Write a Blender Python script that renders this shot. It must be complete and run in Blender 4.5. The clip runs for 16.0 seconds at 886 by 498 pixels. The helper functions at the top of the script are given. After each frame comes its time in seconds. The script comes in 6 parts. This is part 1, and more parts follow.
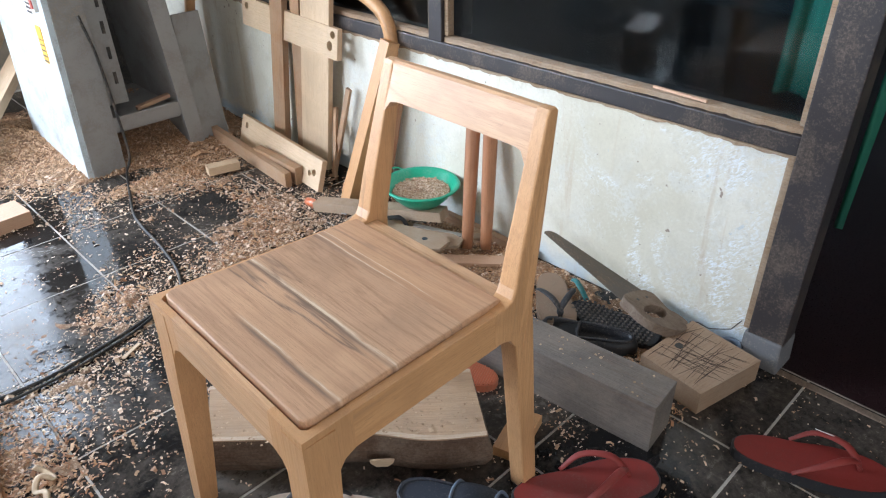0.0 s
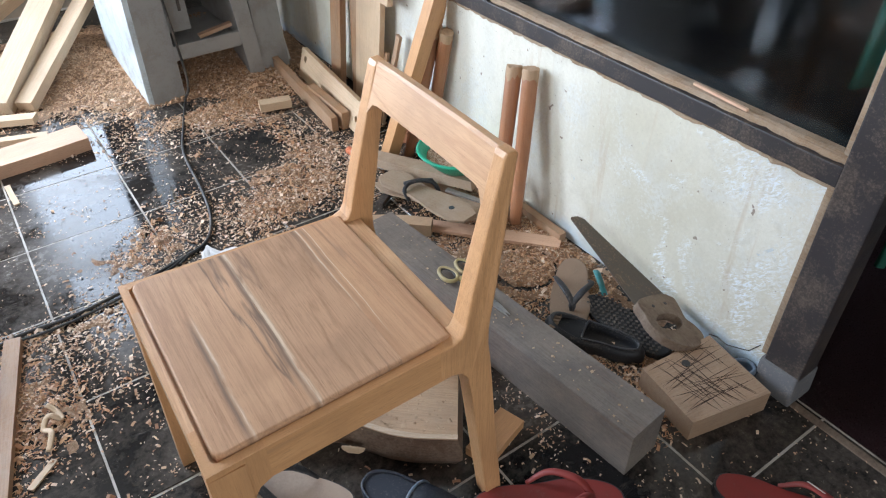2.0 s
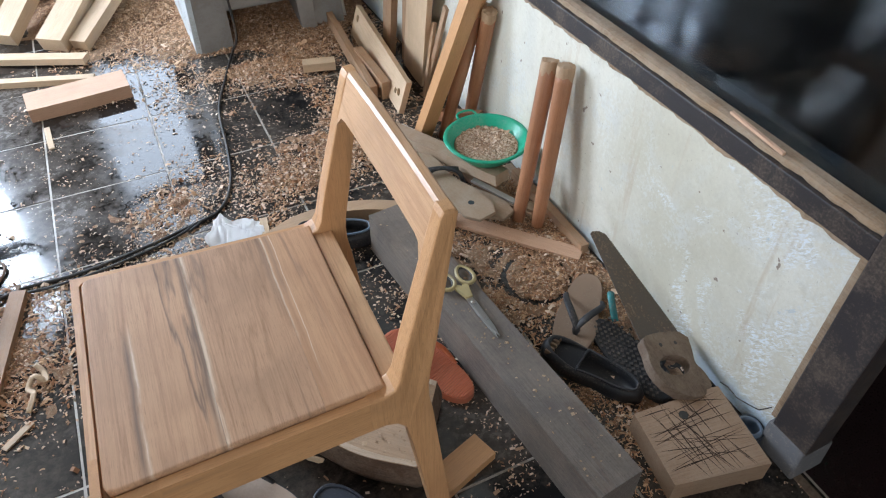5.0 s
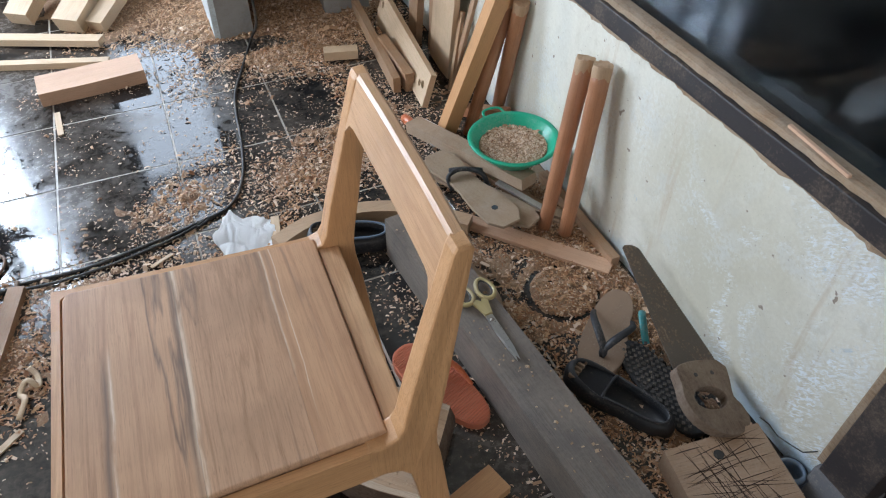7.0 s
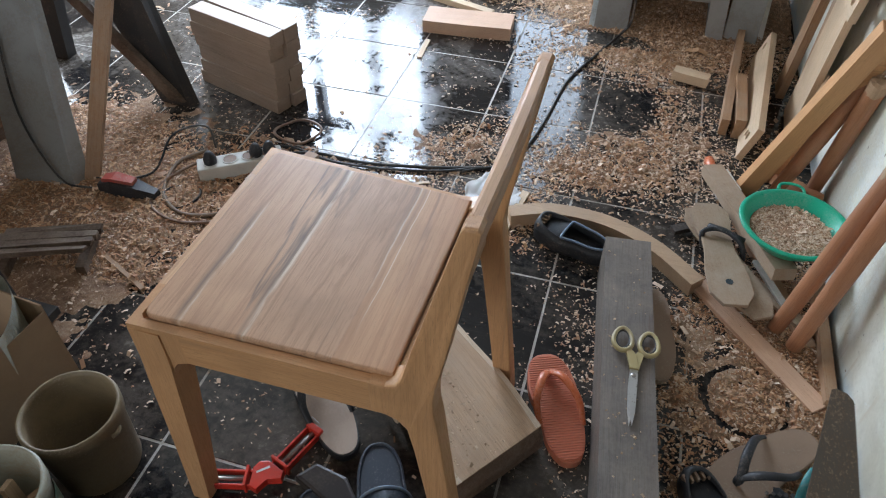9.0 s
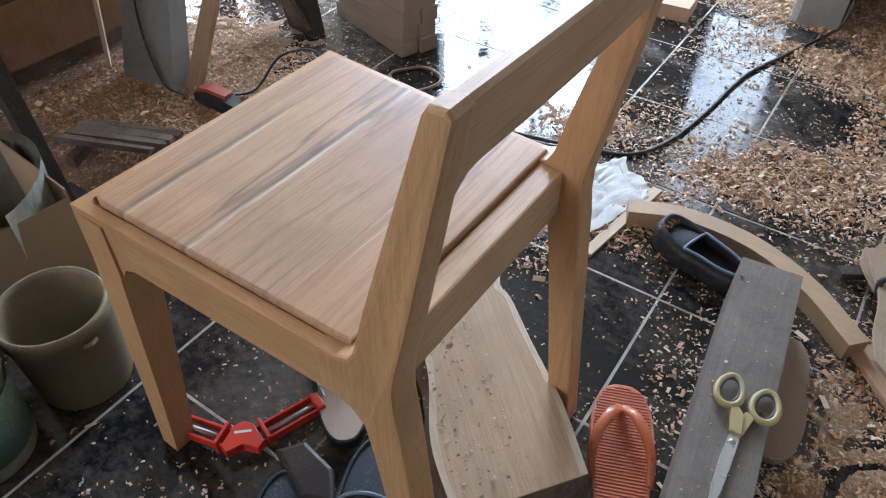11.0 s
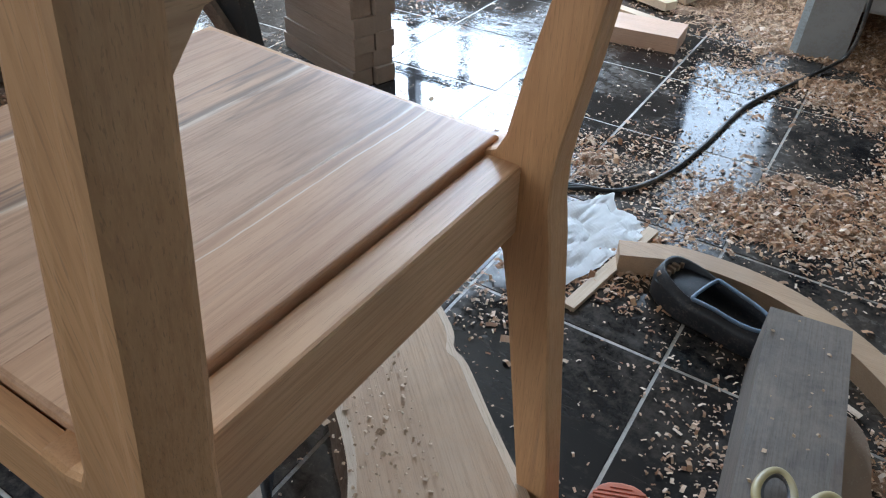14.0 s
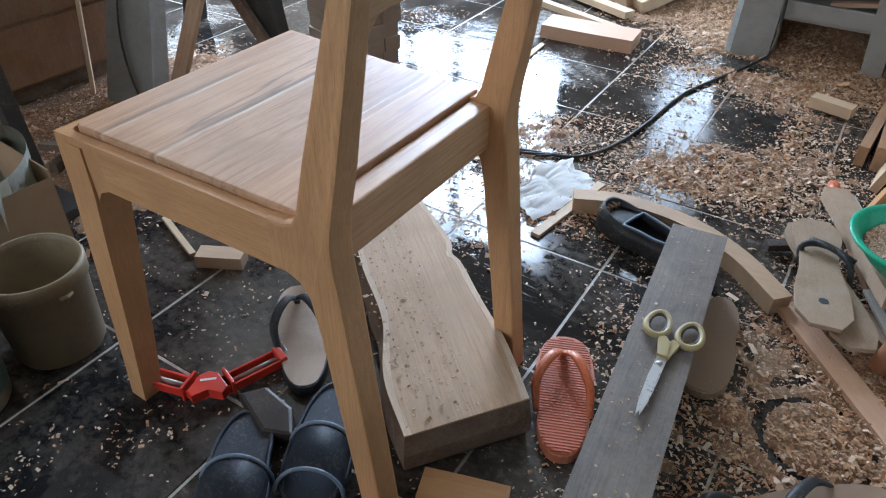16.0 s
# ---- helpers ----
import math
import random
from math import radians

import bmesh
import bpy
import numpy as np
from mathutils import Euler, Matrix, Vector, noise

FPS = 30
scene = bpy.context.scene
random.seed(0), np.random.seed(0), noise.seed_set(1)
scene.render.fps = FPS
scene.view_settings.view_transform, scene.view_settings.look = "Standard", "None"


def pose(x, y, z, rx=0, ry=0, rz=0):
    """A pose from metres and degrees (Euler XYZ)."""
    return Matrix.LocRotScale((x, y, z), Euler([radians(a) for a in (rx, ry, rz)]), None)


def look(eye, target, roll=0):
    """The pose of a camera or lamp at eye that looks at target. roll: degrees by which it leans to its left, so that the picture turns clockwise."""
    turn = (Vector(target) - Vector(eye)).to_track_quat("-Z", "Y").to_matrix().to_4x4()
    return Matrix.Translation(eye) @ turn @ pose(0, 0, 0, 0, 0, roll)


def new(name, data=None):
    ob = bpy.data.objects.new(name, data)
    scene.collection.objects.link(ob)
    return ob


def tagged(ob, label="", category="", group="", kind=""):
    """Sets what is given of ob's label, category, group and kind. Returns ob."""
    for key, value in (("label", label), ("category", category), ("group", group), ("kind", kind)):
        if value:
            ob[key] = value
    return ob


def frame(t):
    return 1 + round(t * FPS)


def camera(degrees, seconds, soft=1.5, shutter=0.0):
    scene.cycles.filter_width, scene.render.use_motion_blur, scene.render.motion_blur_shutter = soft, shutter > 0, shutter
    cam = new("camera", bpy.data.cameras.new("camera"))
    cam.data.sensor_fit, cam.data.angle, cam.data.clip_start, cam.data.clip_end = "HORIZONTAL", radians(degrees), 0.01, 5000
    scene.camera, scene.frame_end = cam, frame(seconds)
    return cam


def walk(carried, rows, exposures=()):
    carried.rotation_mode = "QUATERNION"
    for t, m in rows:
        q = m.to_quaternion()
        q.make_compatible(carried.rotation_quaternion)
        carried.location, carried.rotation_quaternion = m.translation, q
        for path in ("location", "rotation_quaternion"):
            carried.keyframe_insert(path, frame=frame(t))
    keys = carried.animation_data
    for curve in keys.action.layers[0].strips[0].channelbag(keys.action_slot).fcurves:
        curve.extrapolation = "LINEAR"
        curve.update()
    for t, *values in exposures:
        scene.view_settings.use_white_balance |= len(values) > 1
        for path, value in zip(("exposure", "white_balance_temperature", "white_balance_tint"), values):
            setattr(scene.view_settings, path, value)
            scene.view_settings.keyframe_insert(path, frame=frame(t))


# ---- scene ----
cam = camera(64.6, 16.0, 1.15)
PATH = [
    (0, (0.016, 0.034, 1.031), (1.213, 1.251, -0.011), -0.6),
    (0.5, (0.064, 0.022, 1.064), (1.213, 1.203, -0.069), -0.6),
    (1, (0.136, 0.005, 1.101), (1.191, 1.225, -0.081), -0.7),
    (1.5, (0.184, 0.0, 1.125), (1.115, 1.255, -0.124), -0.7),
    (2, (0.254, 0.007, 1.147), (1.136, 1.287, -0.112), -0.6),
    (2.5, (0.284, 0.027, 1.173), (1.095, 1.325, -0.115), -0.6),
    (3, (0.3, 0.058, 1.18), (1.079, 1.341, -0.142), -0.6),
    (3.5, (0.37, 0.065, 1.19), (1.15, 1.338, -0.141), -0.5),
    (4, (0.421, 0.051, 1.191), (1.117, 1.333, -0.177), -0.4),
    (4.2, (0.43, 0.05, 1.191), (1.115, 1.341, -0.174), -0.3),
    (6.3, (0.551, 0.086, 1.17), (1.091, 1.396, -0.242), 0.1),
    (6.5, (0.543, 0.103, 1.165), (1.097, 1.415, -0.24), 0.2),
    (7, (0.54, 0.15, 1.152), (1.092, 1.456, -0.259), 0.1),
    (7.5, (0.588, 0.144, 1.147), (0.972, 1.514, -0.259), 0.2),
    (8, (0.663, 0.092, 1.146), (0.794, 1.516, -0.253), 0.4),
    (8.5, (0.715, 0.079, 1.14), (0.577, 1.503, -0.257), 0.3),
    (9, (0.838, 0.104, 1.137), (0.435, 1.476, -0.262), 0.4),
    (9.5, (0.932, 0.109, 1.131), (0.273, 1.376, -0.27), 0.2),
    (9.7, (0.939, 0.12, 1.12), (0.201, 1.349, -0.275), 0.7),
    (11.8, (0.86, 0.435, 0.793), (0.06, 1.631, -0.596), 0.9),
    (12, (0.846, 0.466, 0.783), (0.051, 1.671, -0.601), 1.4),
    (12.5, (0.831, 0.519, 0.79), (-0.001, 1.787, -0.514), 1.2),
    (13, (0.826, 0.578, 0.77), (-0.053, 1.868, -0.481), 0.6),
    (13.5, (0.853, 0.562, 0.727), (-0.002, 1.883, -0.507), 0.7),
    (14, (0.865, 0.481, 0.705), (0.023, 1.807, -0.533), 1.0),
    (14.5, (0.899, 0.374, 0.735), (0.093, 1.724, -0.501), 1.8),
    (15, (0.969, 0.278, 0.776), (0.136, 1.606, -0.466), 0.8),
    (15.5, (1.032, 0.218, 0.817), (0.204, 1.554, -0.42), 0.7),
    (16, (1.057, 0.162, 0.832), (0.218, 1.51, -0.384), 0.7),
]
EXPOSURES = [(0, 0.48, 6350, 10), (2, 0.38, 6380, 10), (3, 0.25, 6400, 10), (4, 0.2, 6400, 10), (6.5, 0.05, 6380, 9), (7.2, -0.04, 6350, 9), (8, -0.15, 6300, 9), (9, -0.06, 6250, 8), (9.7, 0.10, 6050, 7), (12, 0.3, 6050, 9), (13, 0.3, 6050, 10), (13.5, 0.06, 5750, 7), (14, -0.02, 5800, 5), (14.5, -0.02, 5800, 5), (16, 0.2, 5900, 7)]
walk(cam, [(t, look(eye, target, roll)) for t, eye, target, roll in PATH], EXPOSURES)

# ---- light and world ----
world = bpy.data.worlds.new("world")
scene.world = world
world.use_nodes = True
wn = world.node_tree
sky = wn.nodes.new("ShaderNodeTexSky")
sky.sky_type, sky.sun_disc = "NISHITA", False
sky.sun_elevation, sky.sun_rotation = radians(48), radians(-20)
wn.nodes["Background"].inputs["Strength"].default_value = 0.11
wn.links.new(sky.outputs[0], wn.nodes["Background"].inputs["Color"])
sun_data = bpy.data.lights.new("sun", "SUN")
sun_data.energy, sun_data.angle, sun_data.color = 1.0, radians(12), (1, 0.96, 0.9)
sun = new("sun", sun_data)
sun.matrix_world = look((-1.5, 6, 7), (0, 2, 0))


def opening_light(name, place, target, wide, high, watts, colour):
    """Light that enters through an opening: daylight or an added fill."""
    data = bpy.data.lights.new(name, "AREA")
    data.shape, data.size, data.size_y, data.energy, data.color = "RECTANGLE", wide, high, watts, colour
    ob = new(name, data)
    ob.matrix_world = look(place, target)
    return ob


opening_light("window_daylight", (-1.02, 3.80, 1.45), (-1.02, 0, 1.2), 1.45, 1.5, 300, (0.75, 0.88, 1.07))
opening_light("narrow_window_daylight", (0.42, 3.80, 1.30), (0.42, 0, 0.9), 0.5, 1.5, 19, (0.76, 0.89, 1.07))
# Added side fill, set in an unseen west opening.
opening_light("side_daylight", (-2.74, 2.60, 1.45), (0, 2.3, 0.9), 1.4, 1.1, 112, (0.82, 0.90, 1.0))
# Fill added behind the camera; its opening is unseen.
opening_light("gate_daylight", (-0.9, -2.75, 1.45), (-0.7, 0, 0.9), 2.6, 1.9, 44, (0.95, 0.95, 0.96))

# ---- materials ----


class Nodes:
    """Short hand for a node material."""

    def __init__(self, name):
        self.mat = bpy.data.materials.new(name)
        self.mat.use_nodes = True
        self.tree = self.mat.node_tree
        self.bsdf = self.tree.nodes["Principled BSDF"]

    def node(self, kind, **values):
        n = self.tree.nodes.new("ShaderNode" + kind)
        for key, value in values.items():
            if key in n.inputs:
                self.put(n.inputs[key], value)
        return n

    def put(self, socket, value):
        if hasattr(value, "is_linked"):
            self.tree.links.new(value, socket)
        else:
            socket.default_value = value

    def coords(self, scale, world_space=False, shift=True):
        """Object coordinates (or the place in the room), scaled along each axis."""
        if world_space:
            src = self.node("NewGeometry").outputs["Position"]
        else:
            src = self.node("TexCoord").outputs["Object"]
            if shift:
                rnd = self.node("ObjectInfo").outputs["Random"]
                mul = self.node("VectorMath")
                mul.operation = "SCALE"
                self.put(mul.inputs[0], (7.3, 3.1, 5.7))
                self.put(mul.inputs["Scale"], rnd)
                add = self.node("VectorMath")
                self.put(add.inputs[0], src)
                self.put(add.inputs[1], mul.outputs[0])
                src = add.outputs[0]
        m = self.node("Mapping")
        self.put(m.inputs["Vector"], src)
        m.inputs["Scale"].default_value = scale
        return m.outputs[0]

    def noise(self, vec, scale, detail=4.0, rough=0.55, distort=0.0):
        n = self.node("TexNoise", Scale=scale, Detail=detail, Roughness=rough, Distortion=distort)
        self.put(n.inputs["Vector"], vec)
        return n.outputs["Fac"]

    def ramp(self, fac, *stops):
        n = self.node("ValToRGB")
        while len(n.color_ramp.elements) < len(stops):
            n.color_ramp.elements.new(0.5)
        for e, (p, c) in zip(n.color_ramp.elements, stops):
            e.position, e.color = p, (*c, 1) if len(c) == 3 else c
        self.put(n.inputs[0], fac)
        return n.outputs[0]

    def grey(self, fac, lo, hi, a=0.0, b=1.0):
        """Stretch fac from lo..hi to a..b, clamped."""
        n = self.node("MapRange")
        n.clamp = True
        for i, v in enumerate((fac, lo, hi, a, b)):
            self.put(n.inputs[i], v)
        return n.outputs[0]

    def mix(self, fac, a, b, mode="MIX"):
        n = self.node("Mix")
        n.data_type, n.blend_type = "RGBA", mode
        self.put(n.inputs[0], fac)
        self.put(n.inputs[6], (*a, 1) if isinstance(a, tuple) else a)
        self.put(n.inputs[7], (*b, 1) if isinstance(b, tuple) else b)
        return n.outputs[2]

    def math(self, op, a, b=0.0):
        n = self.node("Math")
        n.operation = op
        self.put(n.inputs[0], a)
        self.put(n.inputs[1], b)
        return n.outputs[0]

    def done(self, colour, rough, height=None, strength=0.3, distance=0.002, metal=0.0, spec=0.5):
        self.put(self.bsdf.inputs["Base Color"], (*colour, 1) if isinstance(colour, tuple) else colour)
        self.put(self.bsdf.inputs["Roughness"], rough)
        self.put(self.bsdf.inputs["Metallic"], metal)
        self.bsdf.inputs["Specular IOR Level"].default_value = spec
        if height is not None:
            b = self.node("Bump", Strength=strength, Distance=distance)
            self.put(b.inputs["Height"], height)
            self.put(self.bsdf.inputs["Normal"], b.outputs[0])
        return self.mat


DUST = (0.40, 0.325, 0.25)


def wood(name, light, dark, axis=0, rough=0.5, dust=0.0, figure=1.0, vein=(0.13, 0.075, 0.05), vein_amount=0.4, sheen=0.5, joints=(), ring_amount=0.35, pores=0.45, sway=2.2):
    """Sawn or planed wood whose grain runs along one axis of the object. joints: where pale sapwood edges run."""
    n = Nodes(name)
    along_g = [13.0, 13.0, 13.0]
    along_g[axis] = 0.75
    fine = [420.0, 420.0, 420.0]
    fine[axis] = 9.0
    p = n.coords(along_g)
    warp = n.noise(n.coords([a * 0.35 for a in along_g]), figure, 2, 0.5)
    bent = n.node("VectorMath")
    n.put(bent.inputs[0], p)
    side = n.node("CombineXYZ")
    for k in range(3):
        n.put(side.inputs[k], n.math("MULTIPLY", warp, 0.0 if k == axis else sway))
    n.put(bent.inputs[1], side.outputs[0])
    p2 = bent.outputs[0]
    broad = n.noise(p2, 0.62 * figure, 6, 0.55, 0.3)
    rings = n.math("ABSOLUTE", n.math("SUBTRACT", n.math("FRACT", n.math("MULTIPLY", broad, 13.0)), 0.5))
    fibre = n.noise(n.coords(fine), 1.0, 3, 0.6, 0.2)
    tone = n.noise(p2, 0.35 * figure, 2, 0.5)
    mid = tuple(0.55 * a + 0.45 * b for a, b in zip(light, dark))
    col = n.ramp(tone, (0.32, mid), (0.64, light))
    col = n.mix(n.grey(rings, 0.0, 0.22, ring_amount, 0.0), col, dark)
    col = n.mix(n.grey(fibre, 0.48, 0.64, 0.0, pores), col, dark)
    hair = [1500.0, 1500.0, 1500.0]
    hair[axis] = 45.0
    pore = n.noise(n.coords(hair), 1.0, 2, 0.6)
    col = n.mix(n.grey(pore, 0.60, 0.66, 0.0, pores), col, tuple(0.55 * v for v in dark))
    col = n.mix(n.grey(pore, 0.40, 0.34, 0.0, pores * 0.5), col, tuple(min(1, 1.25 * v) for v in light))
    patch = n.noise(n.coords((1, 1, 1)), 7.0, 3, 0.5, 0.6)
    col = n.mix(n.grey(patch, 0.45, 0.70, 0.0, 0.48), col, tuple(0.72 * v for v in mid))
    vn = n.noise(p2, 0.50 * figure, 6, 0.55, 0.3)
    fade = n.grey(n.noise(n.coords((3.1, 3.1, 3.1)), 1.0, 2), 0.34, 0.58)
    line = n.grey(n.math("ABSOLUTE", n.math("SUBTRACT", vn, 0.56)), 0.0, 0.013, vein_amount, 0.0)
    col = n.mix(n.math("MULTIPLY", line, fade), col, vein)
    for at, reach, first, last in joints:
        x = n.node("SeparateXYZ")
        n.put(x.inputs[0], n.node("TexCoord").outputs["Object"])
        wander = n.noise(n.coords([9.0 if k == axis else 0.01 for k in range(3)], shift=False), 1.0, 3, 0.6)
        off = n.math("SUBTRACT", n.math("SUBTRACT", x.outputs[0], at), n.math("MULTIPLY", n.math("SUBTRACT", wander, 0.5), 0.009))
        span = n.math("MULTIPLY", n.grey(x.outputs[axis], first, first + 0.06), n.grey(x.outputs[axis], last, last - 0.06))
        band = n.math("MULTIPLY", span, n.grey(n.math("ABSOLUTE", off), 0.0, reach, 1.0, 0.0))
        col = n.mix(n.math("MULTIPLY", band, n.grey(n.noise(n.coords([7.0 if k == axis else 60.0 for k in range(3)]), 1.0, 4, 0.7), 0.36, 0.54, 0.1, 0.95)), col, (0.74, 0.61, 0.47))
        shade = n.grey(n.math("ABSOLUTE", n.math("ADD", off, 0.006)), 0.0, 0.0060, 0.80, 0.0)
        col = n.mix(n.math("MULTIPLY", n.math("MULTIPLY", shade, span), fade), col, vein)
    height = n.math("ADD", fibre, n.math("MULTIPLY", rings, 0.4))
    rgh = n.grey(fibre, 0.3, 0.7, rough - 0.07, rough + 0.1)
    if dust:
        cloud = n.noise(n.coords((1, 1, 1)), 9.0, 6, 0.7, 0.5)
        speck = n.noise(n.coords((1, 1, 1)), 180.0, 3, 0.7)
        mask = n.grey(n.math("ADD", cloud, n.math("MULTIPLY", speck, 0.5)), 0.62, 1.0, 0.0, dust)
        col = n.mix(mask, col, DUST)
    return n.done(col, rgh, height, 0.25, 0.0008, spec=sheen)


def paint(name, colour, rough=0.5, wear=(0.3, 0.25, 0.2), wear_amount=0.25, dust=0.3, metal=0.0, grime=0.25):
    """Paint, plastic or rubber with wear and dust on it."""
    n = Nodes(name)
    cloud = n.noise(n.coords((1, 1, 1)), 11.0, 6, 0.65, 0.4)
    speck = n.noise(n.coords((1, 1, 1)), 210.0, 4, 0.7)
    col = n.mix(n.grey(cloud, 0.35, 0.7, 0.0, grime), colour, tuple(0.45 * c for c in colour))
    col = n.mix(n.grey(n.math("ADD", cloud, n.math("MULTIPLY", speck, 0.6)), 0.78, 0.95, 0.0, wear_amount), col, wear)
    col = n.mix(n.grey(n.math("ADD", n.math("MULTIPLY", cloud, 0.6), speck), 0.86, 1.06, 0.0, dust), col, DUST)
    return n.done(col, n.grey(speck, 0.3, 0.7, max(0.05, rough - 0.08), rough + 0.12), speck, 0.15, 0.0006, metal)


M = {}
M["panel"] = wood("seat_teak", (0.60, 0.365, 0.220), (0.35, 0.19, 0.108), axis=1, rough=0.47, figure=1.15, vein=(0.14, 0.095, 0.075), vein_amount=0.75, ring_amount=0.55, pores=0.36, sheen=0.32, joints=((0.361, 0.0034, 0.52, 0.80), (0.4495, 0.0052, 0.40, 1.1), (0.569, 0.0024, 0.66, 1.1)))
M["panel_rosy"] = wood("seat_teak_rosy", (0.62, 0.375, 0.222), (0.39, 0.21, 0.115), axis=1, rough=0.47, figure=0.9, vein=(0.15, 0.10, 0.085), vein_amount=0.6, ring_amount=0.45, pores=0.30, sheen=0.32, joints=((0.569, 0.0024, 0.66, 1.1), (0.582, 0.0010, 0.60, 1.1)))
M["panel_straight"] = wood("seat_teak_straight_grain", (0.56, 0.345, 0.215), (0.33, 0.185, 0.105), axis=1, rough=0.47, figure=1.9, vein=(0.14, 0.09, 0.07), vein_amount=0.5, ring_amount=0.6, pores=0.45, sheen=0.32, joints=((0.4495, 0.0052, 0.40, 1.1), (0.569, 0.0024, 0.66, 1.1)), sway=0.5)
M["teak_x"] = wood("teak_along_x", (0.66, 0.372, 0.178), (0.47, 0.24, 0.10), axis=0, rough=0.42, figure=0.8, vein_amount=0.3, ring_amount=0.35, pores=0.42)
M["teak_y"] = wood("teak_along_y", (0.66, 0.405, 0.225), (0.45, 0.24, 0.12), axis=1, rough=0.42, figure=1.1, vein_amount=0.35, ring_amount=0.55, pores=0.34)
M["teak_z"] = wood("teak_along_z", (0.66, 0.372, 0.178), (0.46, 0.235, 0.10), axis=2, rough=0.42, figure=0.8, vein_amount=0.5, ring_amount=0.3, pores=0.42)
M["pale"] = wood("pale_timber", (0.66, 0.50, 0.34), (0.52, 0.36, 0.22), rough=0.6, vein_amount=0.15, dust=0.2)
M["pink"] = wood("pinkish_planed_board", (0.66, 0.43, 0.29), (0.52, 0.31, 0.2), rough=0.5, vein_amount=0.15)
M["offcut"] = wood("brown_offcut", (0.44, 0.26, 0.14), (0.28, 0.15, 0.08), rough=0.6, vein_amount=0.3, dust=0.5)
M["redwood"] = wood("reddish_turned_wood", (0.44, 0.20, 0.10), (0.30, 0.125, 0.06), rough=0.42, vein_amount=0.15, dust=0.15)
M["grey_timber"] = wood("weathered_grey_timber", (0.185, 0.16, 0.142), (0.085, 0.072, 0.063), rough=0.50, vein_amount=0.3, dust=0.35, figure=1.4, sheen=0.35)
M["slab"] = wood("rough_sawn_slab", (0.54, 0.365, 0.225), (0.36, 0.22, 0.125), rough=0.7, vein_amount=0.15, dust=0.35, figure=0.8, ring_amount=0.3, pores=0.6)
M["sapwood"] = wood("pale_sapwood", (0.68, 0.54, 0.40), (0.46, 0.33, 0.22), rough=0.75, vein_amount=0.1, dust=0.3, ring_amount=0.2, pores=0.6)
M["bark"] = wood("bark", (0.13, 0.075, 0.045), (0.05, 0.028, 0.018), rough=0.85, vein_amount=0.6, dust=0.35, figure=2.5)
M["block"] = wood("chopping_block_wood", (0.36, 0.235, 0.15), (0.24, 0.15, 0.09), rough=0.65, vein_amount=0.1, dust=0.4)
M["mdf"] = wood("dusty_template_board", (0.34, 0.235, 0.15), (0.27, 0.18, 0.115), rough=0.75, vein_amount=0.05, dust=0.75, figure=0.5)
M["arc"] = wood("curved_part_wood", (0.50, 0.335, 0.205), (0.38, 0.24, 0.14), rough=0.6, vein_amount=0.15, dust=0.25)
# Darker, greyer colour carries the shade of the backlit stack.
M["stack_wood"] = wood("backlit_sawn_block", (0.40, 0.29, 0.215), (0.25, 0.17, 0.12), rough=0.45, vein_amount=0.15, dust=0.2)
M["old_wood"] = wood("dark_old_wood", (0.12, 0.075, 0.05), (0.06, 0.038, 0.026), rough=0.7, dust=0.4)
M["brown_panel"] = wood("brown_panel", (0.27, 0.135, 0.065), (0.17, 0.085, 0.042), axis=2, rough=0.55, dust=0.3)
M["slot_wood"] = wood("dark_cut_wood", (0.055, 0.032, 0.02), (0.03, 0.018, 0.012), rough=0.8)
M["bead"] = wood("worn_window_bead", (0.35, 0.235, 0.14), (0.17, 0.105, 0.065), axis=1, rough=0.8, dust=0.7, figure=2.0)
M["frame_paint"] = paint("dark_brown_frame_paint", (0.034, 0.030, 0.032), 0.46, (0.20, 0.15, 0.11), 0.3, 0.16)
# The inner room's shade and the glass's teal reflection, as colour.
M["dark"] = paint("unlit_teal_black", (0.020, 0.036, 0.048), 0.6, dust=0.0)
M["machine"] = paint("pale_blue_machine_enamel", (0.60, 0.68, 0.72), 0.35, (0.16, 0.13, 0.11), 0.35, 0.3)
# Grey enamel; on the machine it also carries the unlit faces' shade.
M["machine_dark"] = paint("grey_and_shaded_enamel", (0.30, 0.30, 0.295), 0.5, (0.10, 0.08, 0.06), 0.3, 0.5)
M["slot"] = paint("dark_slot", (0.03, 0.028, 0.026), 0.6, dust=0.1)
M["yellow"] = paint("yellow_sticker", (0.72, 0.42, 0.06), 0.5, dust=0.1, wear_amount=0.1)
M["white_ink"] = paint("white_ink", (0.72, 0.70, 0.66), 0.5, dust=0.1, wear_amount=0.05)
M["black_ink"] = paint("black_ink", (0.03, 0.03, 0.03), 0.5, dust=0.1, wear_amount=0.05)
M["green_button"] = paint("green_button", (0.06, 0.38, 0.12), 0.4, dust=0.05)
M["red_plastic"] = paint("red_plastic", (0.42, 0.07, 0.05), 0.5, dust=0.45, wear_amount=0.3)
M["bowl"] = paint("green_plastic", (0.012, 0.36, 0.215), 0.32, (0.2, 0.42, 0.32), 0.3, 0.22)
# Near-black colour stands in for shade in the open base.
M["red_rubber"] = paint("dark_red_rubber", (0.235, 0.028, 0.022), 0.55, (0.16, 0.03, 0.025), 0.3, 0.12)
M["orange_rubber"] = paint("coral_rubber", (0.56, 0.165, 0.085), 0.5, (0.4, 0.14, 0.08), 0.3, 0.3)
M["orange_strap"] = paint("orange_strap", (0.60, 0.155, 0.06), 0.28, dust=0.15, wear_amount=0.1)
M["black_rubber"] = paint("black_rubber", (0.022, 0.023, 0.027), 0.5, (0.06, 0.06, 0.065), 0.3, 0.25)
